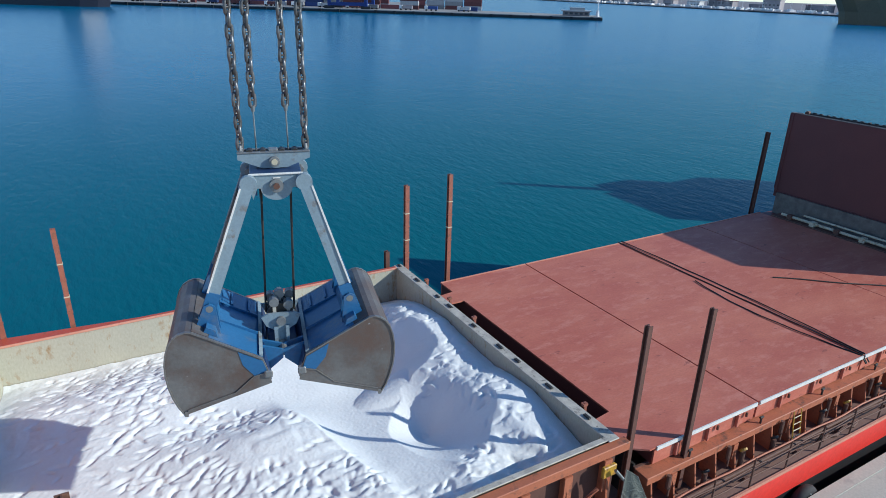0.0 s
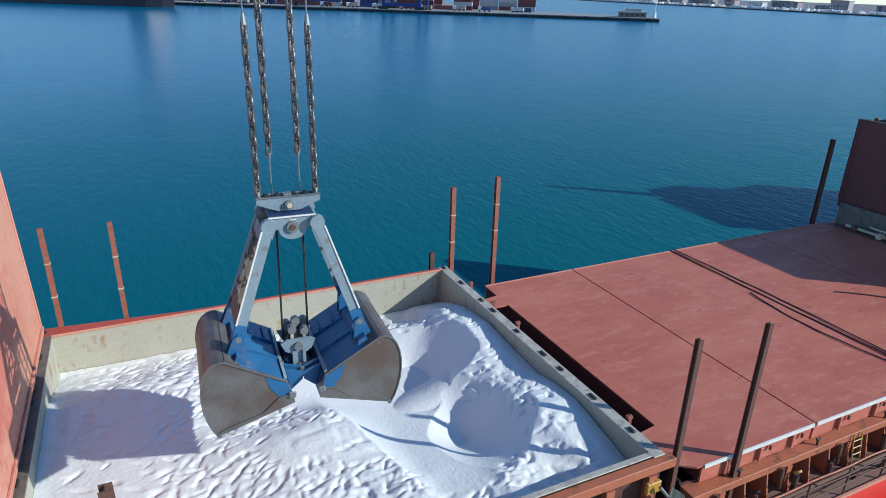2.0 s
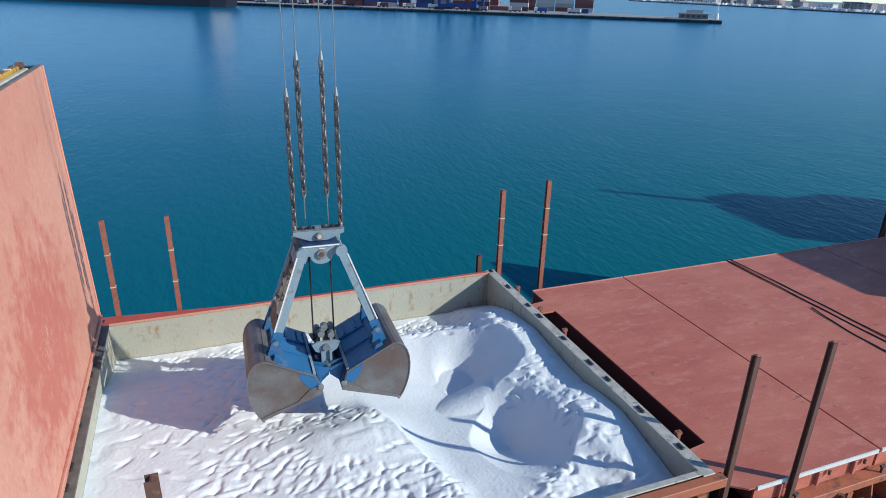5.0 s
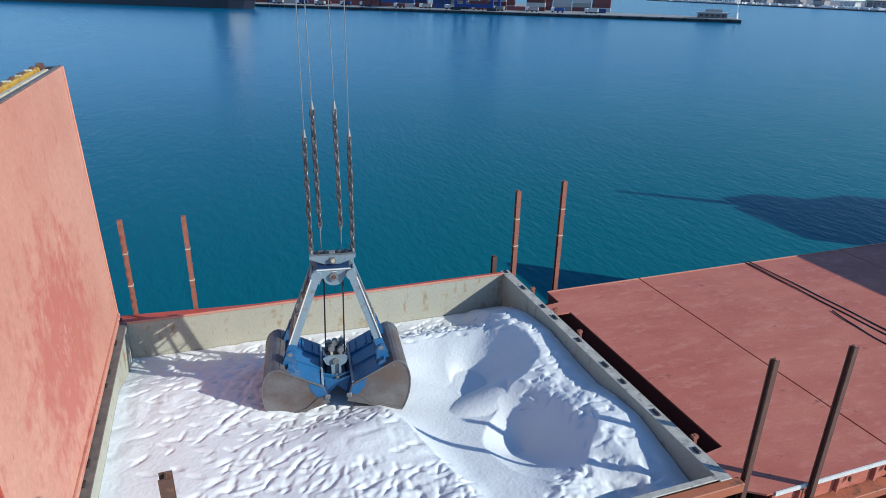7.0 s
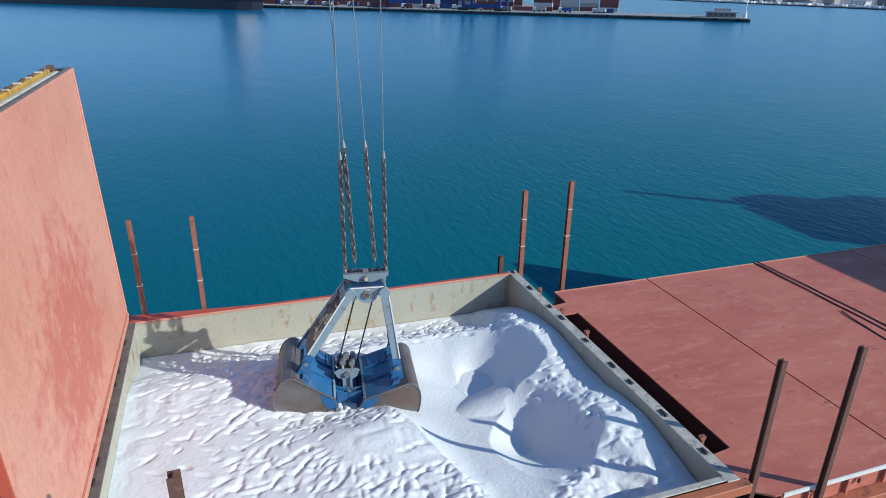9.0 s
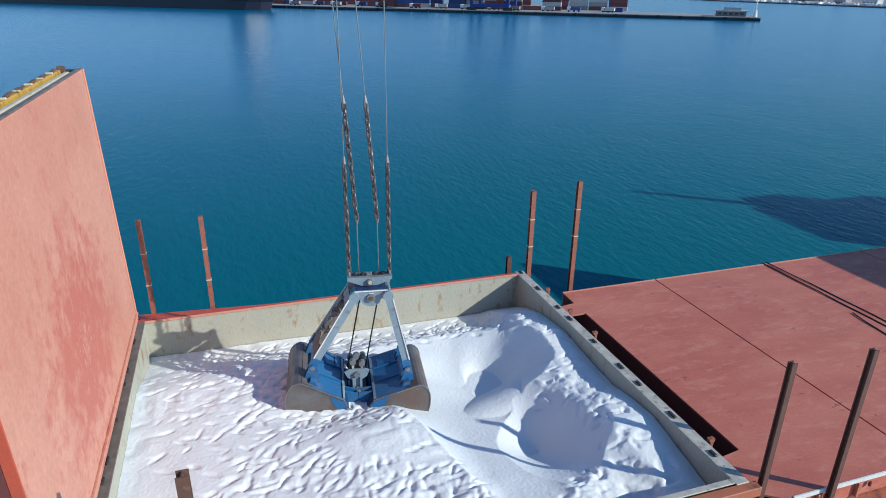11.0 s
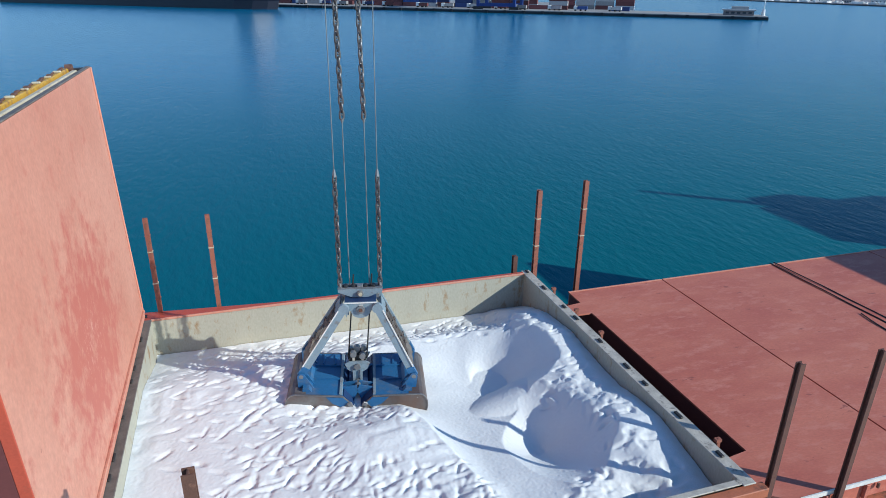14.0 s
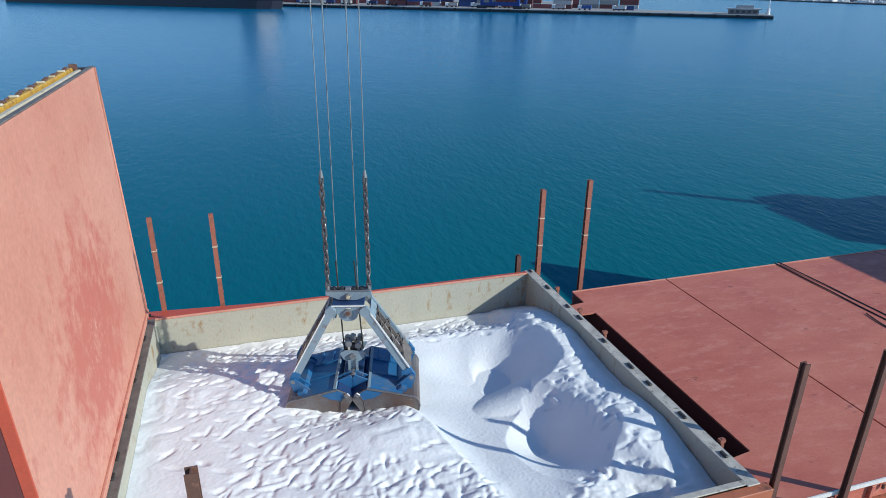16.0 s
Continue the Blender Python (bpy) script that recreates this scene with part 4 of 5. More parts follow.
def shell(side):
    """One bucket half about the hinge at its origin, in the open pose."""
    s = side
    back = [(1.527, -0.899), (1.63, -0.74), (1.71, -0.56), (1.775, -0.36), (1.815, -0.15), (1.83, 0.06), (1.815, 0.25), (1.775, 0.41), (1.71, 0.53), (1.62, 0.61), (1.52, 0.65), (1.43, 0.645)]
    top_in = (0.30, 0.13)
    outline = [(0.142, -0.326), *back, top_in, (0.21, -0.08)]
    out = [(s * x, z) for x, z in outline]
    c = part("bucket_half", plate(B(), out, "y", -HALF, -HALF + 0.04), M_SHELL, grab, "scoured brown-grey steel bucket half")
    part("side_cheek", plate(B(), out, "y", HALF - 0.04, HALF), M_SHELL, c)
    # curved back, 3 cm thick
    inner = [(x - 0.03, z - 0.02 * (z > 0.5)) for x, z in back]
    part("curved_back", plate(B(), [(s * x, z) for x, z in back + inner[::-1]], "y", -HALF + 0.04, HALF - 0.04), M_SHELL, c, "scoured curved back plate")
    # rim bars round the cheek
    for y in (-HALF - 0.015, HALF - 0.03):
        bm = B()
        edge = [(s * x, z) for x, z in back + [top_in]]
        for p, q in zip(edge, edge[1:]):
            beam(bm, (p[0], y + 0.02, p[1]), (q[0], y + 0.02, q[1]), 0.022, 0.05, (0, 1, 0))
        part("rim_bar", bm, M_LIP, c, "worn bright rim bar")
    part("cutting_edge", beam(B(), (s * 1.50, -HALF - 0.02, -0.885), (s * 1.50, HALF + 0.02, -0.885), 0.06, 0.10), M_LIP, c, "bright worn cutting edge")
    # thickened mouth plates with a bright welded edge
    doubler = [(0.135, -0.335), (1.50, -0.895), (1.47, -0.80), (0.72, -0.50), (0.44, -0.20), (0.20, -0.12)]
    for y0, y1 in ((-HALF - 0.018, -HALF - 0.001), (HALF + 0.001, HALF + 0.018)):
        part("mouth_plate", plate(B(), [(s * x, z) for x, z in doubler], "y", y0, y1), M_SHELL, c, "worn mouth doubler plate")
    bm = B()
    for p, q in zip(doubler[2:], doubler[3:]):
        beam(bm, (s * p[0], -HALF - 0.018, p[1]), (s * q[0], -HALF - 0.018, q[1]), 0.012, 0.022, (0, 1, 0))
    part("weld_edge", bm, M_LIP, c, "bright worn weld line")
    part("lip_lug", box(B(), s * 0.20 - 0.07, s * 0.20 + 0.07, -HALF - 0.06, -HALF - 0.019, -0.22, -0.08, 0.02), M_STEEL, c, "scuffed corner lug")
    # upper plates: blue by the hinge, scoured towards the crown
    def on_top(x, up=0.0):
        return (s * x, top_in[1] + (x - top_in[0]) * (0.645 - top_in[1]) / (1.43 - top_in[0]) + up)
    part("top_plate", plate(B(), [on_top(0.30, 0.01), on_top(1.16, 0.01), on_top(1.16, -0.025), on_top(0.30, -0.025)], "y", -HALF + 0.045, HALF - 0.045), M_BLUE, c, "worn blue painted upper plate")
    part("crown_plate", plate(B(), [on_top(1.165, 0.014), on_top(1.42, 0.014), on_top(1.42, -0.025), on_top(1.165, -0.025)], "y", -HALF + 0.045, HALF - 0.045), M_SHELL, c, "scoured crown plate")
    part("edge_strip", plate(B(), [on_top(0.30, 0.012), on_top(0.36, 0.012), on_top(0.36, 0.05), on_top(0.30, 0.05)], "y", -HALF + 0.05, HALF - 0.05), M_ARM, c, "pale worn edge strip")
    for y in (-0.30, 0.36):
        part("stiffening_rib", plate(B(), [on_top(0.37, 0.012), on_top(1.02, 0.012), on_top(1.02, 0.04), on_top(0.37, 0.07)], "y", y - 0.012, y + 0.012), M_BLUE, c, "blue rib")
    for x0, x1, y0, y1 in ((0.50, 0.54, 0.45, 0.95), (0.80, 0.84, 0.45, 0.95)):
        part("pocket_bar", plate(B(), [on_top(x0, 0.012), on_top(x1, 0.012), on_top(x1, 0.045), on_top(x0, 0.045)], "y", y0, y1), M_BLUE, c, "blue pocket frame bar")
    part("shoulder", plate(B(), [on_top(1.02, 0.016), on_top(1.24, 0.016), on_top(1.20, 0.12), on_top(1.06, 0.12)], "y", -HALF + 0.14, HALF - 0.14), M_BLUE, c, "blue shoulder beam")
    # inner wall's shade is painted in with the dark blue
    part("inner_wall", plate(B(), [(s * 0.27, 0.12), (s * 0.30, 0.11), (s * 0.17, -0.31), (s * 0.14, -0.31)], "y", -HALF + 0.045, HALF - 0.045), M_BLUEDARK, c, "blue inner wall, coloured dark for shade")
    for y in (-0.62, 0.62):
        for dy in (-0.10, 0.10):
            part("arm_lug", plate(B(), [(s * 1.36, 0.60), (s * 1.25, 0.95), (s * 1.16, 1.0), (s * 1.07, 0.95), (s * 0.98, 0.44)], "y", y + dy - 0.018, y + dy + 0.018), M_BLUE, c, "blue arm lug")
    for y in (-0.66, -0.45, 0.45):
        part("hinge_leg", plate(B(), [(s * -0.06, -0.08), (s * -0.06, 0.08), (s * 0.30, 0.16), (s * 0.30, -0.05), (s * 0.15, -0.3)], "y", y - 0.025, y + 0.025), M_BLUE, c, "blue hinge leg")
    part("corner_gusset", plate(B(), [(s * 0.22, -0.115), (s * 0.305, 0.09), (s * 0.70, 0.27), (s * 0.62, 0.02), (s * 0.43, -0.19)], "y", -HALF - 0.008, -HALF), M_BLUE, c, "worn blue corner patch")
    return c


ARMS = {s: arm(s) for s in (-1, 1)}
SHELLS = {s: shell(s) for s in (-1, 1)}
low = part("lower_block", plate(B(), [(-0.34, 0.08), (-0.22, 0.14), (0.22, 0.14), (0.34, 0.08), (0.26, -0.10), (0.10, -0.20), (0.05, -0.44), (-0.05, -0.44), (-0.10, -0.20), (-0.26, -0.10)], "y", -0.30, -0.25), M_ARM, grab, "grey lower sheave block")
part("rear_cheek", plate(B(), [(-0.34, 0.08), (0.34, 0.08), (0.26, -0.10), (0.05, -0.44), (-0.05, -0.44), (-0.26, -0.10)], "y", 0.25, 0.30), M_ARM, low)
part("block_pin", rod(B(), (0, -0.36, 0.0), (0, 0.36, 0.0), 0.085, 14), M_STEEL, low, "round steel pin")
for y in (-0.16, 0.0, 0.16):
    part("sheave", rod(B(), (0, y - 0.05, 0.06), (0, y + 0.05, 0.06), 0.23, 18), M_DARK, low, "greasy rope sheave")
for x, y, z in ((-0.10, -0.22, 0.34), (0.14, -0.2, 0.27), (0.0, -0.05, 0.42), (-0.16, 0.1, 0.30), (0.18, 0.1, 0.33)):
    part("rope_guide", rod(B(), (x, y - 0.07, z), (x, y + 0.07, z), 0.085, 12), M_STEEL, low, "small guide roller")
    part("guide_bracket", box(B(), x - 0.03, x + 0.03, y - 0.02, y + 0.02, 0.05, z), M_RIM, low)
# dark blue stands for the shadow in the middle of the grab
part("crosshead", box(B(), -0.26, 0.26, -0.5, 0.5, HINGE - 0.16, HINGE - 0.02, 0.02), M_BLUEDARK, low, "blue crosshead, coloured dark for shadow")
part("hinge_shaft", rod(B(), (0, -0.62, HINGE), (0, 0.62, HINGE), 0.075, 12), M_STEEL, low)
for s in (-1, 1):
    part("side_bracket", box(B(), s * 0.10 - 0.03, s * 0.10 + 0.03, -0.36, -0.30, HINGE - 0.1, -0.1), M_ARM, low)
ROPES = {s: part("closing_rope", rod(B(), (0, 0, 0), (0, 0, 2.55), 0.02, 6), M_DARK, grab, "dark greased closing rope", at=pose(s * 0.25, 0, -3)) for s in (-1, 1)}


# ---- far side of the harbour ----
M_PIER = material("pier_concrete", (0.34, 0.33, 0.31), (0.25, 0.24, 0.23), rough=0.85, scale=0.05, grain=0.6, bump=0)
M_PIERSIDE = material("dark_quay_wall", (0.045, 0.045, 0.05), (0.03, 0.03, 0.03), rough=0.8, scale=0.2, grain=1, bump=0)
M_BOX = material("container_oxide_red", (0.20, 0.055, 0.05), (0.14, 0.045, 0.045), rough=0.6, scale=0.2, grain=2, bump=0, by_object=0.6)
M_BOXBLUE = material("container_blue", (0.03, 0.07, 0.22), (0.03, 0.05, 0.16), rough=0.6, scale=0.2, grain=2, bump=0, by_object=0.5)
M_BOXGREY = material("container_grey", (0.42, 0.40, 0.38), (0.32, 0.3, 0.3), rough=0.6, scale=0.2, grain=2, bump=0, by_object=0.4)
M_CRANE = material("crane_blue", (0.02, 0.05, 0.24), (0.015, 0.04, 0.18), rough=0.5, scale=0.2, grain=2, bump=0)
M_SHIPDARK = material("dark_ship_hull", (0.018, 0.022, 0.04), (0.012, 0.014, 0.025), rough=0.5, scale=0.05, grain=1, bump=0)
M_SHIPOLIVE = material("olive_ship_hull", (0.17, 0.13, 0.07), (0.13, 0.10, 0.06), rough=0.5, scale=0.05, grain=1, bump=0)
M_FARWHITE = material("far_white_paint", (0.78, 0.78, 0.76), (0.6, 0.6, 0.6), rough=0.5, scale=0.1, grain=1, bump=0, by_object=0.15)
M_FARWALL = material("far_facade", (0.30, 0.26, 0.26), (0.22, 0.20, 0.21), rough=0.8, scale=0.1, grain=1, bump=0, by_object=0.4)
M_GLASS = material("far_window", (0.05, 0.06, 0.08), (0.04, 0.05, 0.06), rough=0.2, scale=1, grain=2, bump=0)

TIP, WAY = Vector((275, 284, 0)), Vector((-0.78, 0.626, 0))
BACK = Vector((0.626, 0.78, 0))


def spot(along, back, z=0.0):
    v = TIP + WAY * along + BACK * back
    return (v.x, v.y, z)


PT = -3.6
pier = tagged(empty("pier"), "long container pier with a dark quay wall across the water", "pier", kind="structure")
bm = B()
plate(bm, [spot(0, 0)[:2], spot(900, 0)[:2], spot(900, 260)[:2], spot(160, 260)[:2], spot(90, 60)[:2], spot(0, 30)[:2]], "z", SEA - 2, PT)
part("apron", bm, M_PIER, pier)
# near-black colour puts the shade into the quay wall
bm = B()
a, b = Vector(spot(-0.3, -0.35)), Vector(spot(900, -0.35))
beam(bm, (a.x, a.y, -5.0), (b.x, b.y, -5.0), 0.5, 1.9)
part("quay_wall", bm, M_PIERSIDE, pier, "quay wall, coloured dark for shade")
for k in range(60):
    p = spot(6 + 12 * k, -0.7, -4.6)
    part("pier_fender", box(B(), -0.8, 0.8, -0.4, 0.4, -0.9, 0.85), M_RUBBER, pier, at=pose(*p, 0, 0, -38.8))
hut = tagged(empty("beacon_hut", pose(*spot(14, 12, PT), 0, 0, -38.8)), "low cream hut with dark roof at the pier head", "hut")
part("wall", box(B(), -9, 7, -4, 4, 0, 2.6), M_FARWALL, hut)
part("roof", box(B(), -10, 8, -5, 5, 2.6, 3.2), M_BOXGREY, hut)
part("upper_storey", box(B(), -5, 4, -3, 3, 3.2, 4.8), M_BOXGREY, hut)
for x in (-7, -4, -1, 2, 5):
    part("window", box(B(), x - 0.9, x + 0.9, -4.08, -4.0, 0.9, 2.0), M_GLASS, hut)
part("mast", rod(B(), (12, 0, 0), (12, 0, 14), 0.2, 6), M_FARWHITE, hut, "white beacon mast")
part("beacon_base", rod(B(), (12, 0, 0), (12, 0, 3.5), 1.2, 10, 0.8), M_FARWHITE, hut)
rng = random.Random(4)


def box_mesh(name, mat, l, w, h):
    bm = box(B(), -l / 2, l / 2, -w / 2, w / 2, 0, h)
    for k in range(7):
        x = -l / 2 + l * (k + 0.5) / 7
        box(bm, x - 0.12, x + 0.12, -w / 2 - 0.06, -w / 2, 0.2, h - 0.2)
    me = bpy.data.meshes.new(name)
    bm.to_mesh(me)
    bm.free()
    me.materials.append(mat)
    return me


CONTAINERS = [box_mesh("container", m, 12.2, 2.44, 2.6) for m in (M_BOX, M_BOX, M_BOX, M_BOXBLUE, M_BOXGREY)]
LABELS = ["oxide red", "dull red", "dark red", "blue", "grey"]
for row, back in ((0, 34), (1, 60)):
    for k in range(49):
        along = 84 + k * 13.2
        if rng.random() < 0.12:
            continue
        for level in range(rng.choice((1, 2, 3, 3)) if row == 0 else 3):
            n = rng.randrange(5)
            p = spot(along + rng.uniform(-0.2, 0.2), back, PT + 2.62 * level)
            tagged(share("container", CONTAINERS[n], None, pose(*p, 0, 0, 141.2)), LABELS[n] + " shipping container stacked on the pier", "container", "containers on the pier")


def crane(along, width, mat, label):
    c = tagged(empty("quay_crane", pose(*spot(along, 6, PT), 0, 0, 141.2)), label, "crane", "quay cranes")
    w = width / 2
    for x in (-w, w):
        for y in (0, -18):
            part("leg", box(B(), x - 0.9, x + 0.9, y - 0.9, y + 0.9, 1.6, 34), mat, c)
            part("bogie", box(B(), x - 3.2, x + 3.2, y - 0.8, y + 0.8, 0, 1.8, 0.2), M_PIERSIDE, c)
    for y in (0, -18):
        part("sill_beam", box(B(), -w, w, y - 0.7, y + 0.7, 1.8, 3.6), mat, c)
        part("portal_beam", box(B(), -w, w, y - 0.7, y + 0.7, 14, 16), mat, c)
    part("boom", box(B(), -1.6, 1.6, -40, 30, 34, 37), mat, c)
    part("machine_house", box(B(), -4, 4, -26, -12, 37, 42), mat, c)
    part("apex_frame", beam(B(), (0, 0, 37), (0, -4, 55), 1.6, 1.6, (0, 1, 0)), mat, c)
    part("stay", rod(B(), (0, -4, 55), (0, 28, 37), 0.3, 6), mat, c)
    return c


crane(158, 24, M_CRANE, "blue container gantry crane on the pier")
for k in range(22):
    p = spot(84 + k * 19 + rng.uniform(-5, 5), rng.uniform(12, 26), PT)
    v = tagged(empty("truck", pose(*p, 0, 0, 141 + rng.uniform(-6, 6))), "small truck parked on the pier apron", "truck", "trucks on the pier")
    part("bed", box(B(), -4, 2, -1.2, 1.2, 0.9, 2.8), rng.choice((M_FARWALL, M_BOXGREY, M_BOX, M_BOXBLUE)), v)
    part("cab", box(B(), 2.3, 4.4, -1.15, 1.15, 0.7, 3.0, 0.2), M_FARWHITE, v)
    for x in (-3, 0, 3.3):
        part("wheel", rod(B(), (x, -1.25, 0.5), (x, 1.25, 0.5), 0.5, 10), M_RUBBER, v)


def far_ship(name, label, bow, stern, breadth, height, mat, house_from, house_to, house_h):
    bow, stern = Vector(bow), Vector(stern)
    d = (stern - bow)
    length = d.length
    turn = math.degrees(math.atan2(d.y, d.x))
    c = tagged(empty(name, pose(bow.x, bow.y, SEA, 0, 0, turn)), label, "ship")
    h = breadth / 2
    bm = B()
    levels = ((-1, 3.0), (height * 0.5, 1.2), (height, -3.0))
    rings = []
    for z, rake in levels:
        rings.append([bm.verts.new(v) for v in ((rake, 0, z), (rake + 4, -h * 0.45, z), (rake + 12, -h * 0.85, z), (rake + 25, -h, z), (length - 4, -h, z), (length, -h * 0.7, z),
                                                (length, h * 0.7, z), (length - 4, h, z), (rake + 25, h, z), (rake + 12, h * 0.85, z), (rake + 4, h * 0.45, z))])
    for a_, b_ in zip(rings, rings[1:]):
        for k in range(11):
            bm.faces.new((a_[k], a_[(k + 1) % 11], b_[(k + 1) % 11], b_[k]))
    bm.faces.new(rings[-1])
    bm.faces.new(rings[0][::-1])
    part("hull", bm, mat, c)
    hs = part("deckhouse", box(B(), house_from, house_to, -h * 0.8, h * 0.8, height, height + house_h, 0.3), M_FARWHITE, c, "white deckhouse")
    for lv in range(int(house_h // 3)):
        for k in range(5):
            y = -h * 0.62 + k * h * 0.31
            part("window", box(B(), house_from - 0.1, house_from - 0.02, y - 0.6, y + 0.6, height + 1 + 3 * lv, height + 2 + 3 * lv), M_GLASS, hs)
    part("rail", box(B(), 2, length, -h - 0.02, -h + 0.15, height, height + 0.9), M_FARWHITE if mat is M_SHIPOLIVE else mat, c)
    part("funnel", rod(B(), ((house_from + house_to) / 2, 0, height + house_h), ((house_from + house_to) / 2, 0, height + house_h + 7), 3, 14), mat, c)
    return c


far_ship("freighter", "long dark blue freighter moored at the pier", (25, 433, 0), (-165, 586, 0), 26, 10, M_SHIPDARK, 14, 28, 26)
far_ship("tanker", "olive-brown ship bow lying across the harbour", (466, 256, 0), (560, 80, 0), 30, 16, M_SHIPOLIVE, 150, 175, 22)

shore = tagged(empty("far_shore"), "distant quay with moored white boats and low buildings", "shore", kind="structure")
part("bank", plate(B(), [(640, 250), (1400, -60), (2400, 1500), (1500, 1900), (840, 1150)], "z", SEA - 1, -4.2), M_FARWALL, shore)
# bank wall has its shade painted in with the same near-black
part("bank_wall", beam(B(), (639, 250, -5.0), (839, 1150, -5.0), 1.0, 1.4), M_PIERSIDE, shore, "bank wall, coloured dark for shade")
for k in range(230):
    a = rng.random() ** 1.2
    x, y = 640 + 200 * a - rng.uniform(-12, -2), 252 + 890 * a
    bt = tagged(empty("white_boat", pose(x + rng.uniform(3, 14), y, -4.2, 0, 0, rng.uniform(0, 360))), "small white boat laid up on the far bank", "boat", "white boats")
    l = rng.uniform(3, 6)
    part("hull", plate(B(), [(-l, -1.3), (l * 0.5, -1.4), (l, 0), (l * 0.5, 1.4), (-l, 1.3)], "z", 0.3, rng.uniform(1.5, 2.4)), M_FARWHITE, bt)
    part("cabin", box(B(), -l * 0.5, l * 0.2, -0.9, 0.9, 1.4, 3.0, 0.2), M_FARWHITE, bt)
    part("keel", box(B(), -l * 0.6, l * 0.4, -0.2, 0.2, 0.0, 0.4), M_RUBBER, bt)
    if k % 2:
        part("mast", rod(B(), (0, 0, 2), (0, 0, rng.uniform(8, 14)), 0.09, 5), M_FARWHITE, bt)
for k in range(34):
    a = k / 33
    x, y = 690 + 230 * a + rng.uniform(0, 60), 250 + 930 * a
    h, w = rng.uniform(5, 14), rng.uniform(12, 26)
    hs = tagged(empty("warehouse", pose(x, y, -4.2, 0, 0, 12 + rng.uniform(-5, 5))), "pale low building behind the far quay", "building", "far buildings")
    part("wall", box(B(), -7, 7, -w / 2, w / 2, 0, h), M_FARWALL if k % 5 else M_FARWHITE, hs)
    part("roof", box(B(), -7.6, 7.6, -w / 2 - 0.6, w / 2 + 0.6, h, h + 0.7), M_BOXGREY if k % 2 else M_BOX, hs)
    for j in range(4):
        for lv in range(max(1, int(h // 4))):
            y_ = -w * 0.38 + j * w * 0.25
            part("window", box(B(), -7.1, -7.0, y_ - 0.9, y_ + 0.9, 1.4 + 4 * lv, 3.0 + 4 * lv), M_GLASS, hs)


# ---- motion ----
# seconds, rope beam x y z, heading, lower block across and down
GRAB = [
    (0, -6.65, -8.96, 6.90, -14.2, -0.09, -2.94),
    (0.5, -6.78, -8.75, 6.66, -11.3, -0.08, -2.98),
    (1, -6.91, -8.50, 6.39, -8.5, -0.06, -2.99),
    (1.5, -6.98, -8.16, 6.13, -6.6, -0.04, -2.99),
    (2, -6.99, -7.79, 5.84, -3.7, -0.03, -2.96),
    (2.5, -6.98, -7.38, 5.57, -2.8, -0.05, -2.95),
    (3, -6.98, -6.97, 5.31, -2.9, -0.04, -2.95),
    (3.5, -6.98, -6.57, 5.07, -1.4, -0.02, -2.93),
    (4, -6.97, -6.19, 4.83, 0.0, 0.01, -2.89),
    (6.5, -6.84, -4.12, 3.42, -7.3, 0.00, -2.92),
    (7, -6.76, -4.00, 3.15, -7.5, -0.05, -2.93),
    (7.5, -6.53, -3.96, 2.90, -7.7, -0.21, -2.95),
    (8, -6.26, -4.01, 2.71, -8.0, -0.45, -2.90),
    (8.5, -6.13, -4.10, 2.64, -8.2, -0.57, -2.82),
    (9, -6.13, -4.15, 2.63, -8.4, -0.60, -2.81),
    (11.5, -6.30, -4.04, 2.48, -8.1, -0.38, -2.68),
    (12, -6.39, -4.00, 2.43, -8.1, -0.33, -2.59),
    (12.5, -6.43, -3.96, 2.34, -9.0, -0.28, -2.50),
    (13, -6.49, -3.97, 2.29, -9.9, -0.23, -2.40),
    (13.5, -6.53, -3.98, 2.22, -10.8, -0.21, -2.28),
    (14, -6.61, -3.97, 2.15, -11.6, -0.15, -2.20),
    (14.5, -6.73, -4.04, 2.14, -12.3, -0.08, -2.05),
    (15, -6.85, -4.08, 2.14, -13.0, 0.00, -1.95),
    (15.5, -6.96, -4.10, 2.17, -13.6, 0.05, -1.85),
    (16, -7.03, -4.15, 2.19, -14.3, 0.06, -1.76),
]
# seconds, height of the closing chains' lower end over the beam, lean
CLOSE = [(0, 0.72, 0), (2, 0.78, 0), (4, 0.80, 0), (6.5, 0.74, 0), (7.2, 0.66, -1), (7.6, 0.56, -3), (8, 0.45, -5), (8.5, 0.38, -4), (9, 0.32, -3),
         (11.3, 1.65, -4), (12, 2.2, -2.5), (12.5, 2.7, -1.5), (13.5, 3.75, -1), (14.5, 4.95, -1), (16, 6.9, -1)]


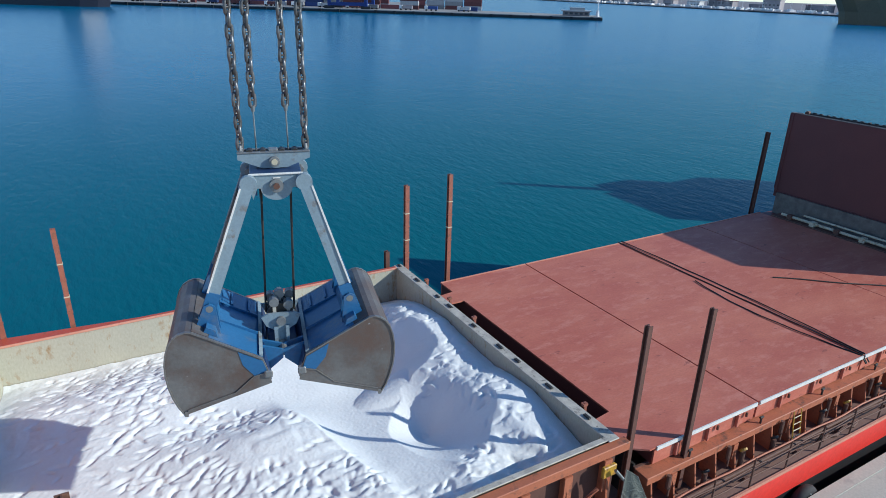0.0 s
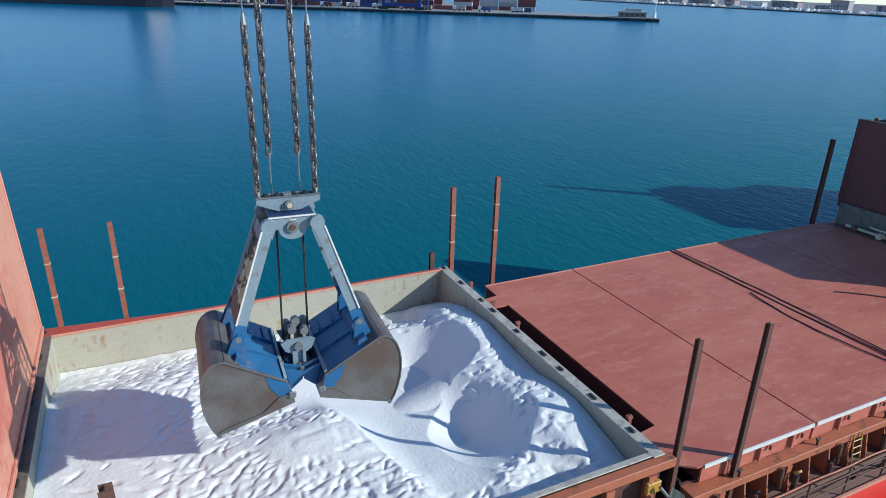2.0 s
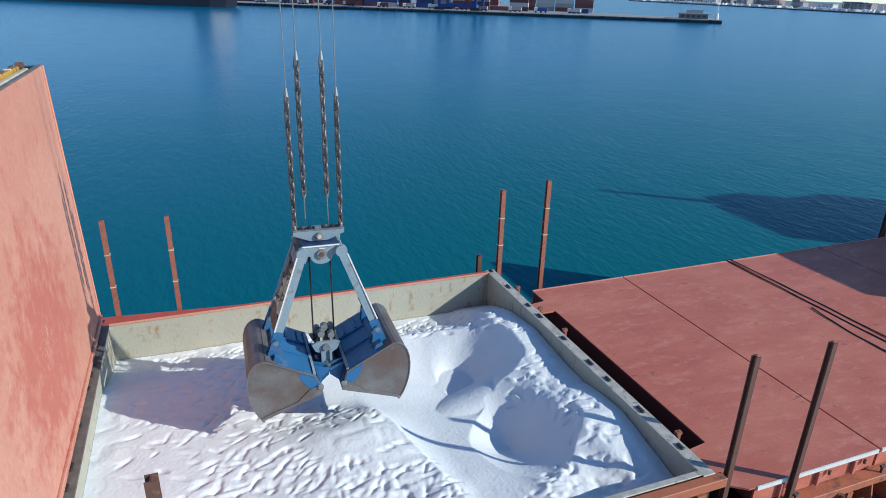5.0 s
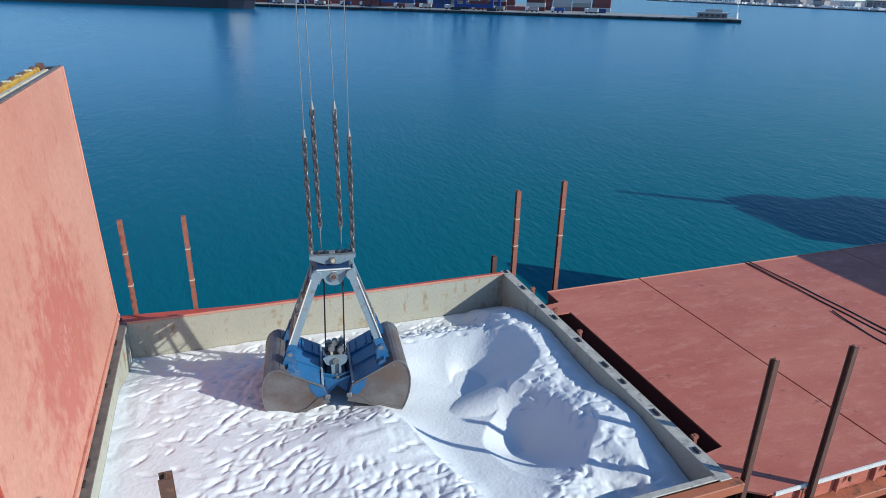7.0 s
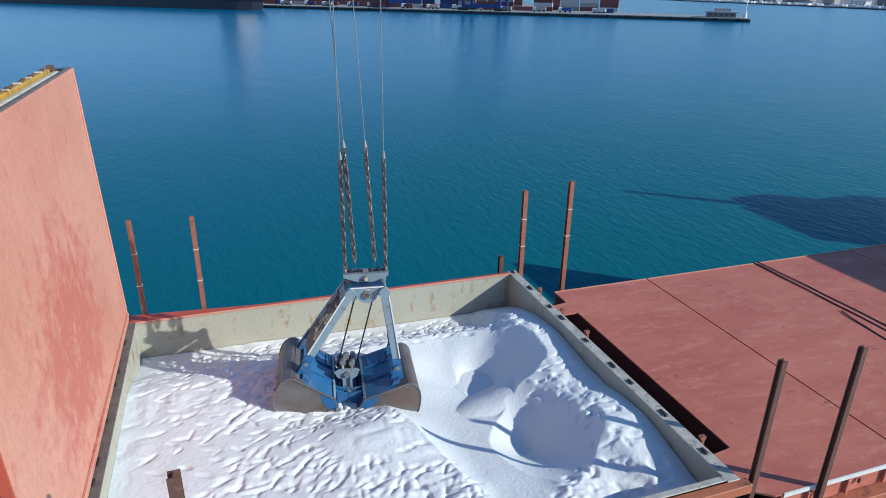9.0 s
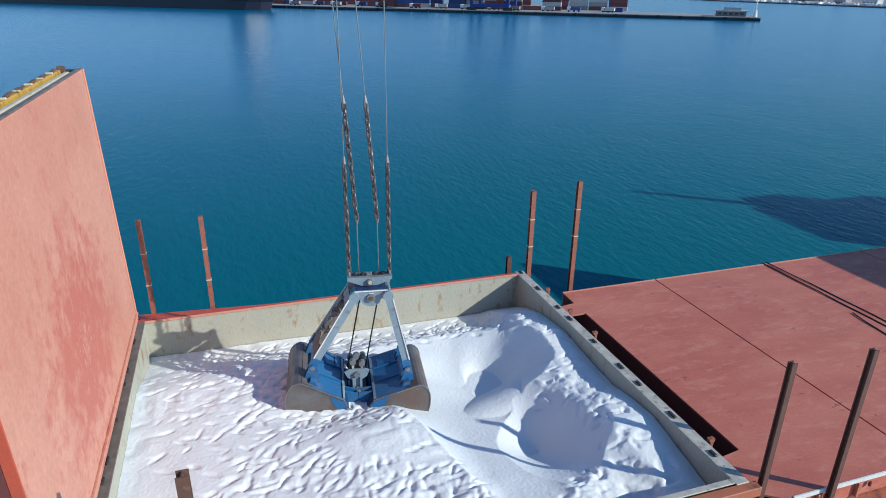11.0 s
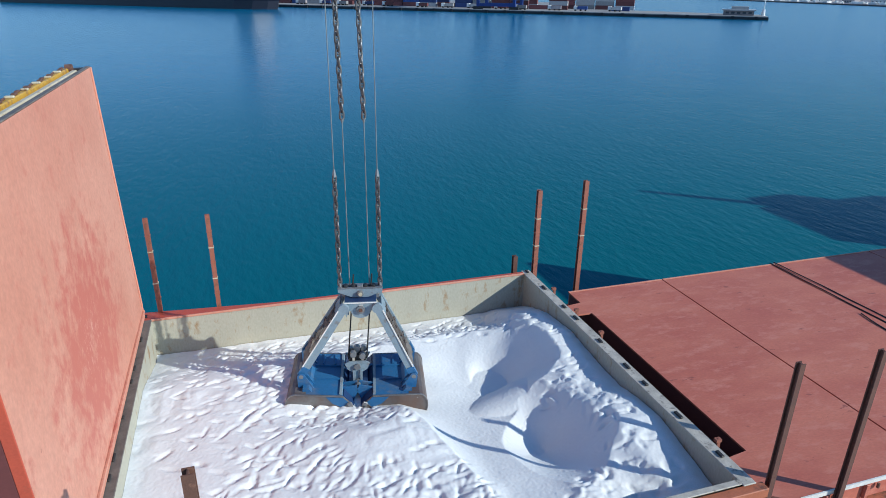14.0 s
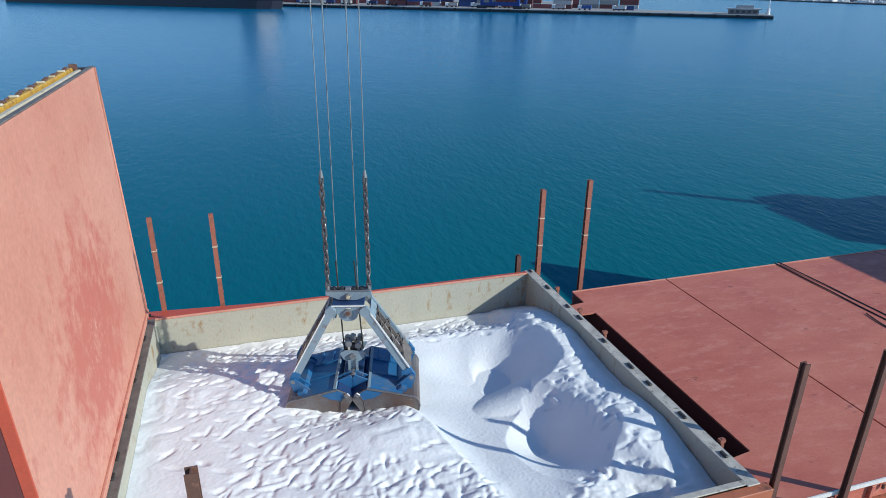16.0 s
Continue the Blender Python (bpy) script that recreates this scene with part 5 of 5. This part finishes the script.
def outer_pin(side, hx, hz):
    """Where arm and bucket meet: ARM from the head pin, REACH from the hinge."""
    px, pz = side * PIV_X, PIV_Z
    dx, dz = hx - px, hz - pz
    d = math.hypot(dx, dz)
    a = (ARM * ARM - REACH * REACH + d * d) / (2 * d)
    h = math.sqrt(max(0.0, ARM * ARM - a * a))
    mx, mz = px + dx * a / d, pz + dz * a / d
    pick = [(mx + h * dz / d, mz - h * dx / d), (mx - h * dz / d, mz + h * dx / d)]
    return max(pick, key=lambda p: side * p[0])


def motions():
    walk(grab, [(t, pose(x, y, z, 0, 0, yaw)) for t, x, y, z, yaw, _, _ in GRAB])
    walk(low, [(t, pose(u, 0, v)) for t, *_, u, v in GRAB])
    for side in (-1, 1):
        arm_rows, shell_rows = [], []
        rest = math.atan2(PIN[1], side * PIN[0])
        for t, *_, u, v in GRAB:
            hx = u + side * HINGE_X
            px, pz = outer_pin(side, hx, v + HINGE)
            swing = math.degrees(math.atan2(pz - PIV_Z, px - side * PIV_X)) + 90
            swing = (swing + 180) % 360 - 180
            arm_rows.append((t, pose(side * PIV_X, 0, PIV_Z, 0, -swing, 0)))
            roll = math.degrees(math.atan2(pz - v - HINGE, px - hx) - rest)
            roll = (roll + 180) % 360 - 180
            shell_rows.append((t, pose(hx, 0, v + HINGE, 0, -roll, 0)))
        walk(ARMS[side], arm_rows)
        walk(SHELLS[side], shell_rows)
    for s, ob in ROPES.items():
        rows = []
        for t, *_, u, v in GRAB:
            dx, dz = s * 0.24 - (u + s * 0.25), -0.45 - (v + 0.05)
            rows.append((t, pose(u + s * 0.25, 0, v + 0.05, 0, math.degrees(math.atan2(dx, dz)), 0)))
        walk(ob, rows)
    steps = []
    for (t0, z0, a0), (t1, z1, a1) in zip(CLOSE, CLOSE[1:]):
        n = max(1, round((t1 - t0) / 0.25))
        steps += [(t0 + (t1 - t0) * k / n, z0 + (z1 - z0) * k / n, a0 + (a1 - a0) * k / n) for k in range(n)]
    steps.append(CLOSE[-1])
    for ob, x, k in WIRES:
        walk(ob, [(t, pose(x, 0.02, max(0.25 + 0.005 * k, z - 0.87 * k + 0.02))) for t, z, _ in steps])
    for ob, x in zip(CLOSERS, (-0.27, 0.24)):
        walk(ob, [(t, pose(x, 0.02, z + 0.06, 0, lean, 0)) for t, z, lean in steps])


motions()
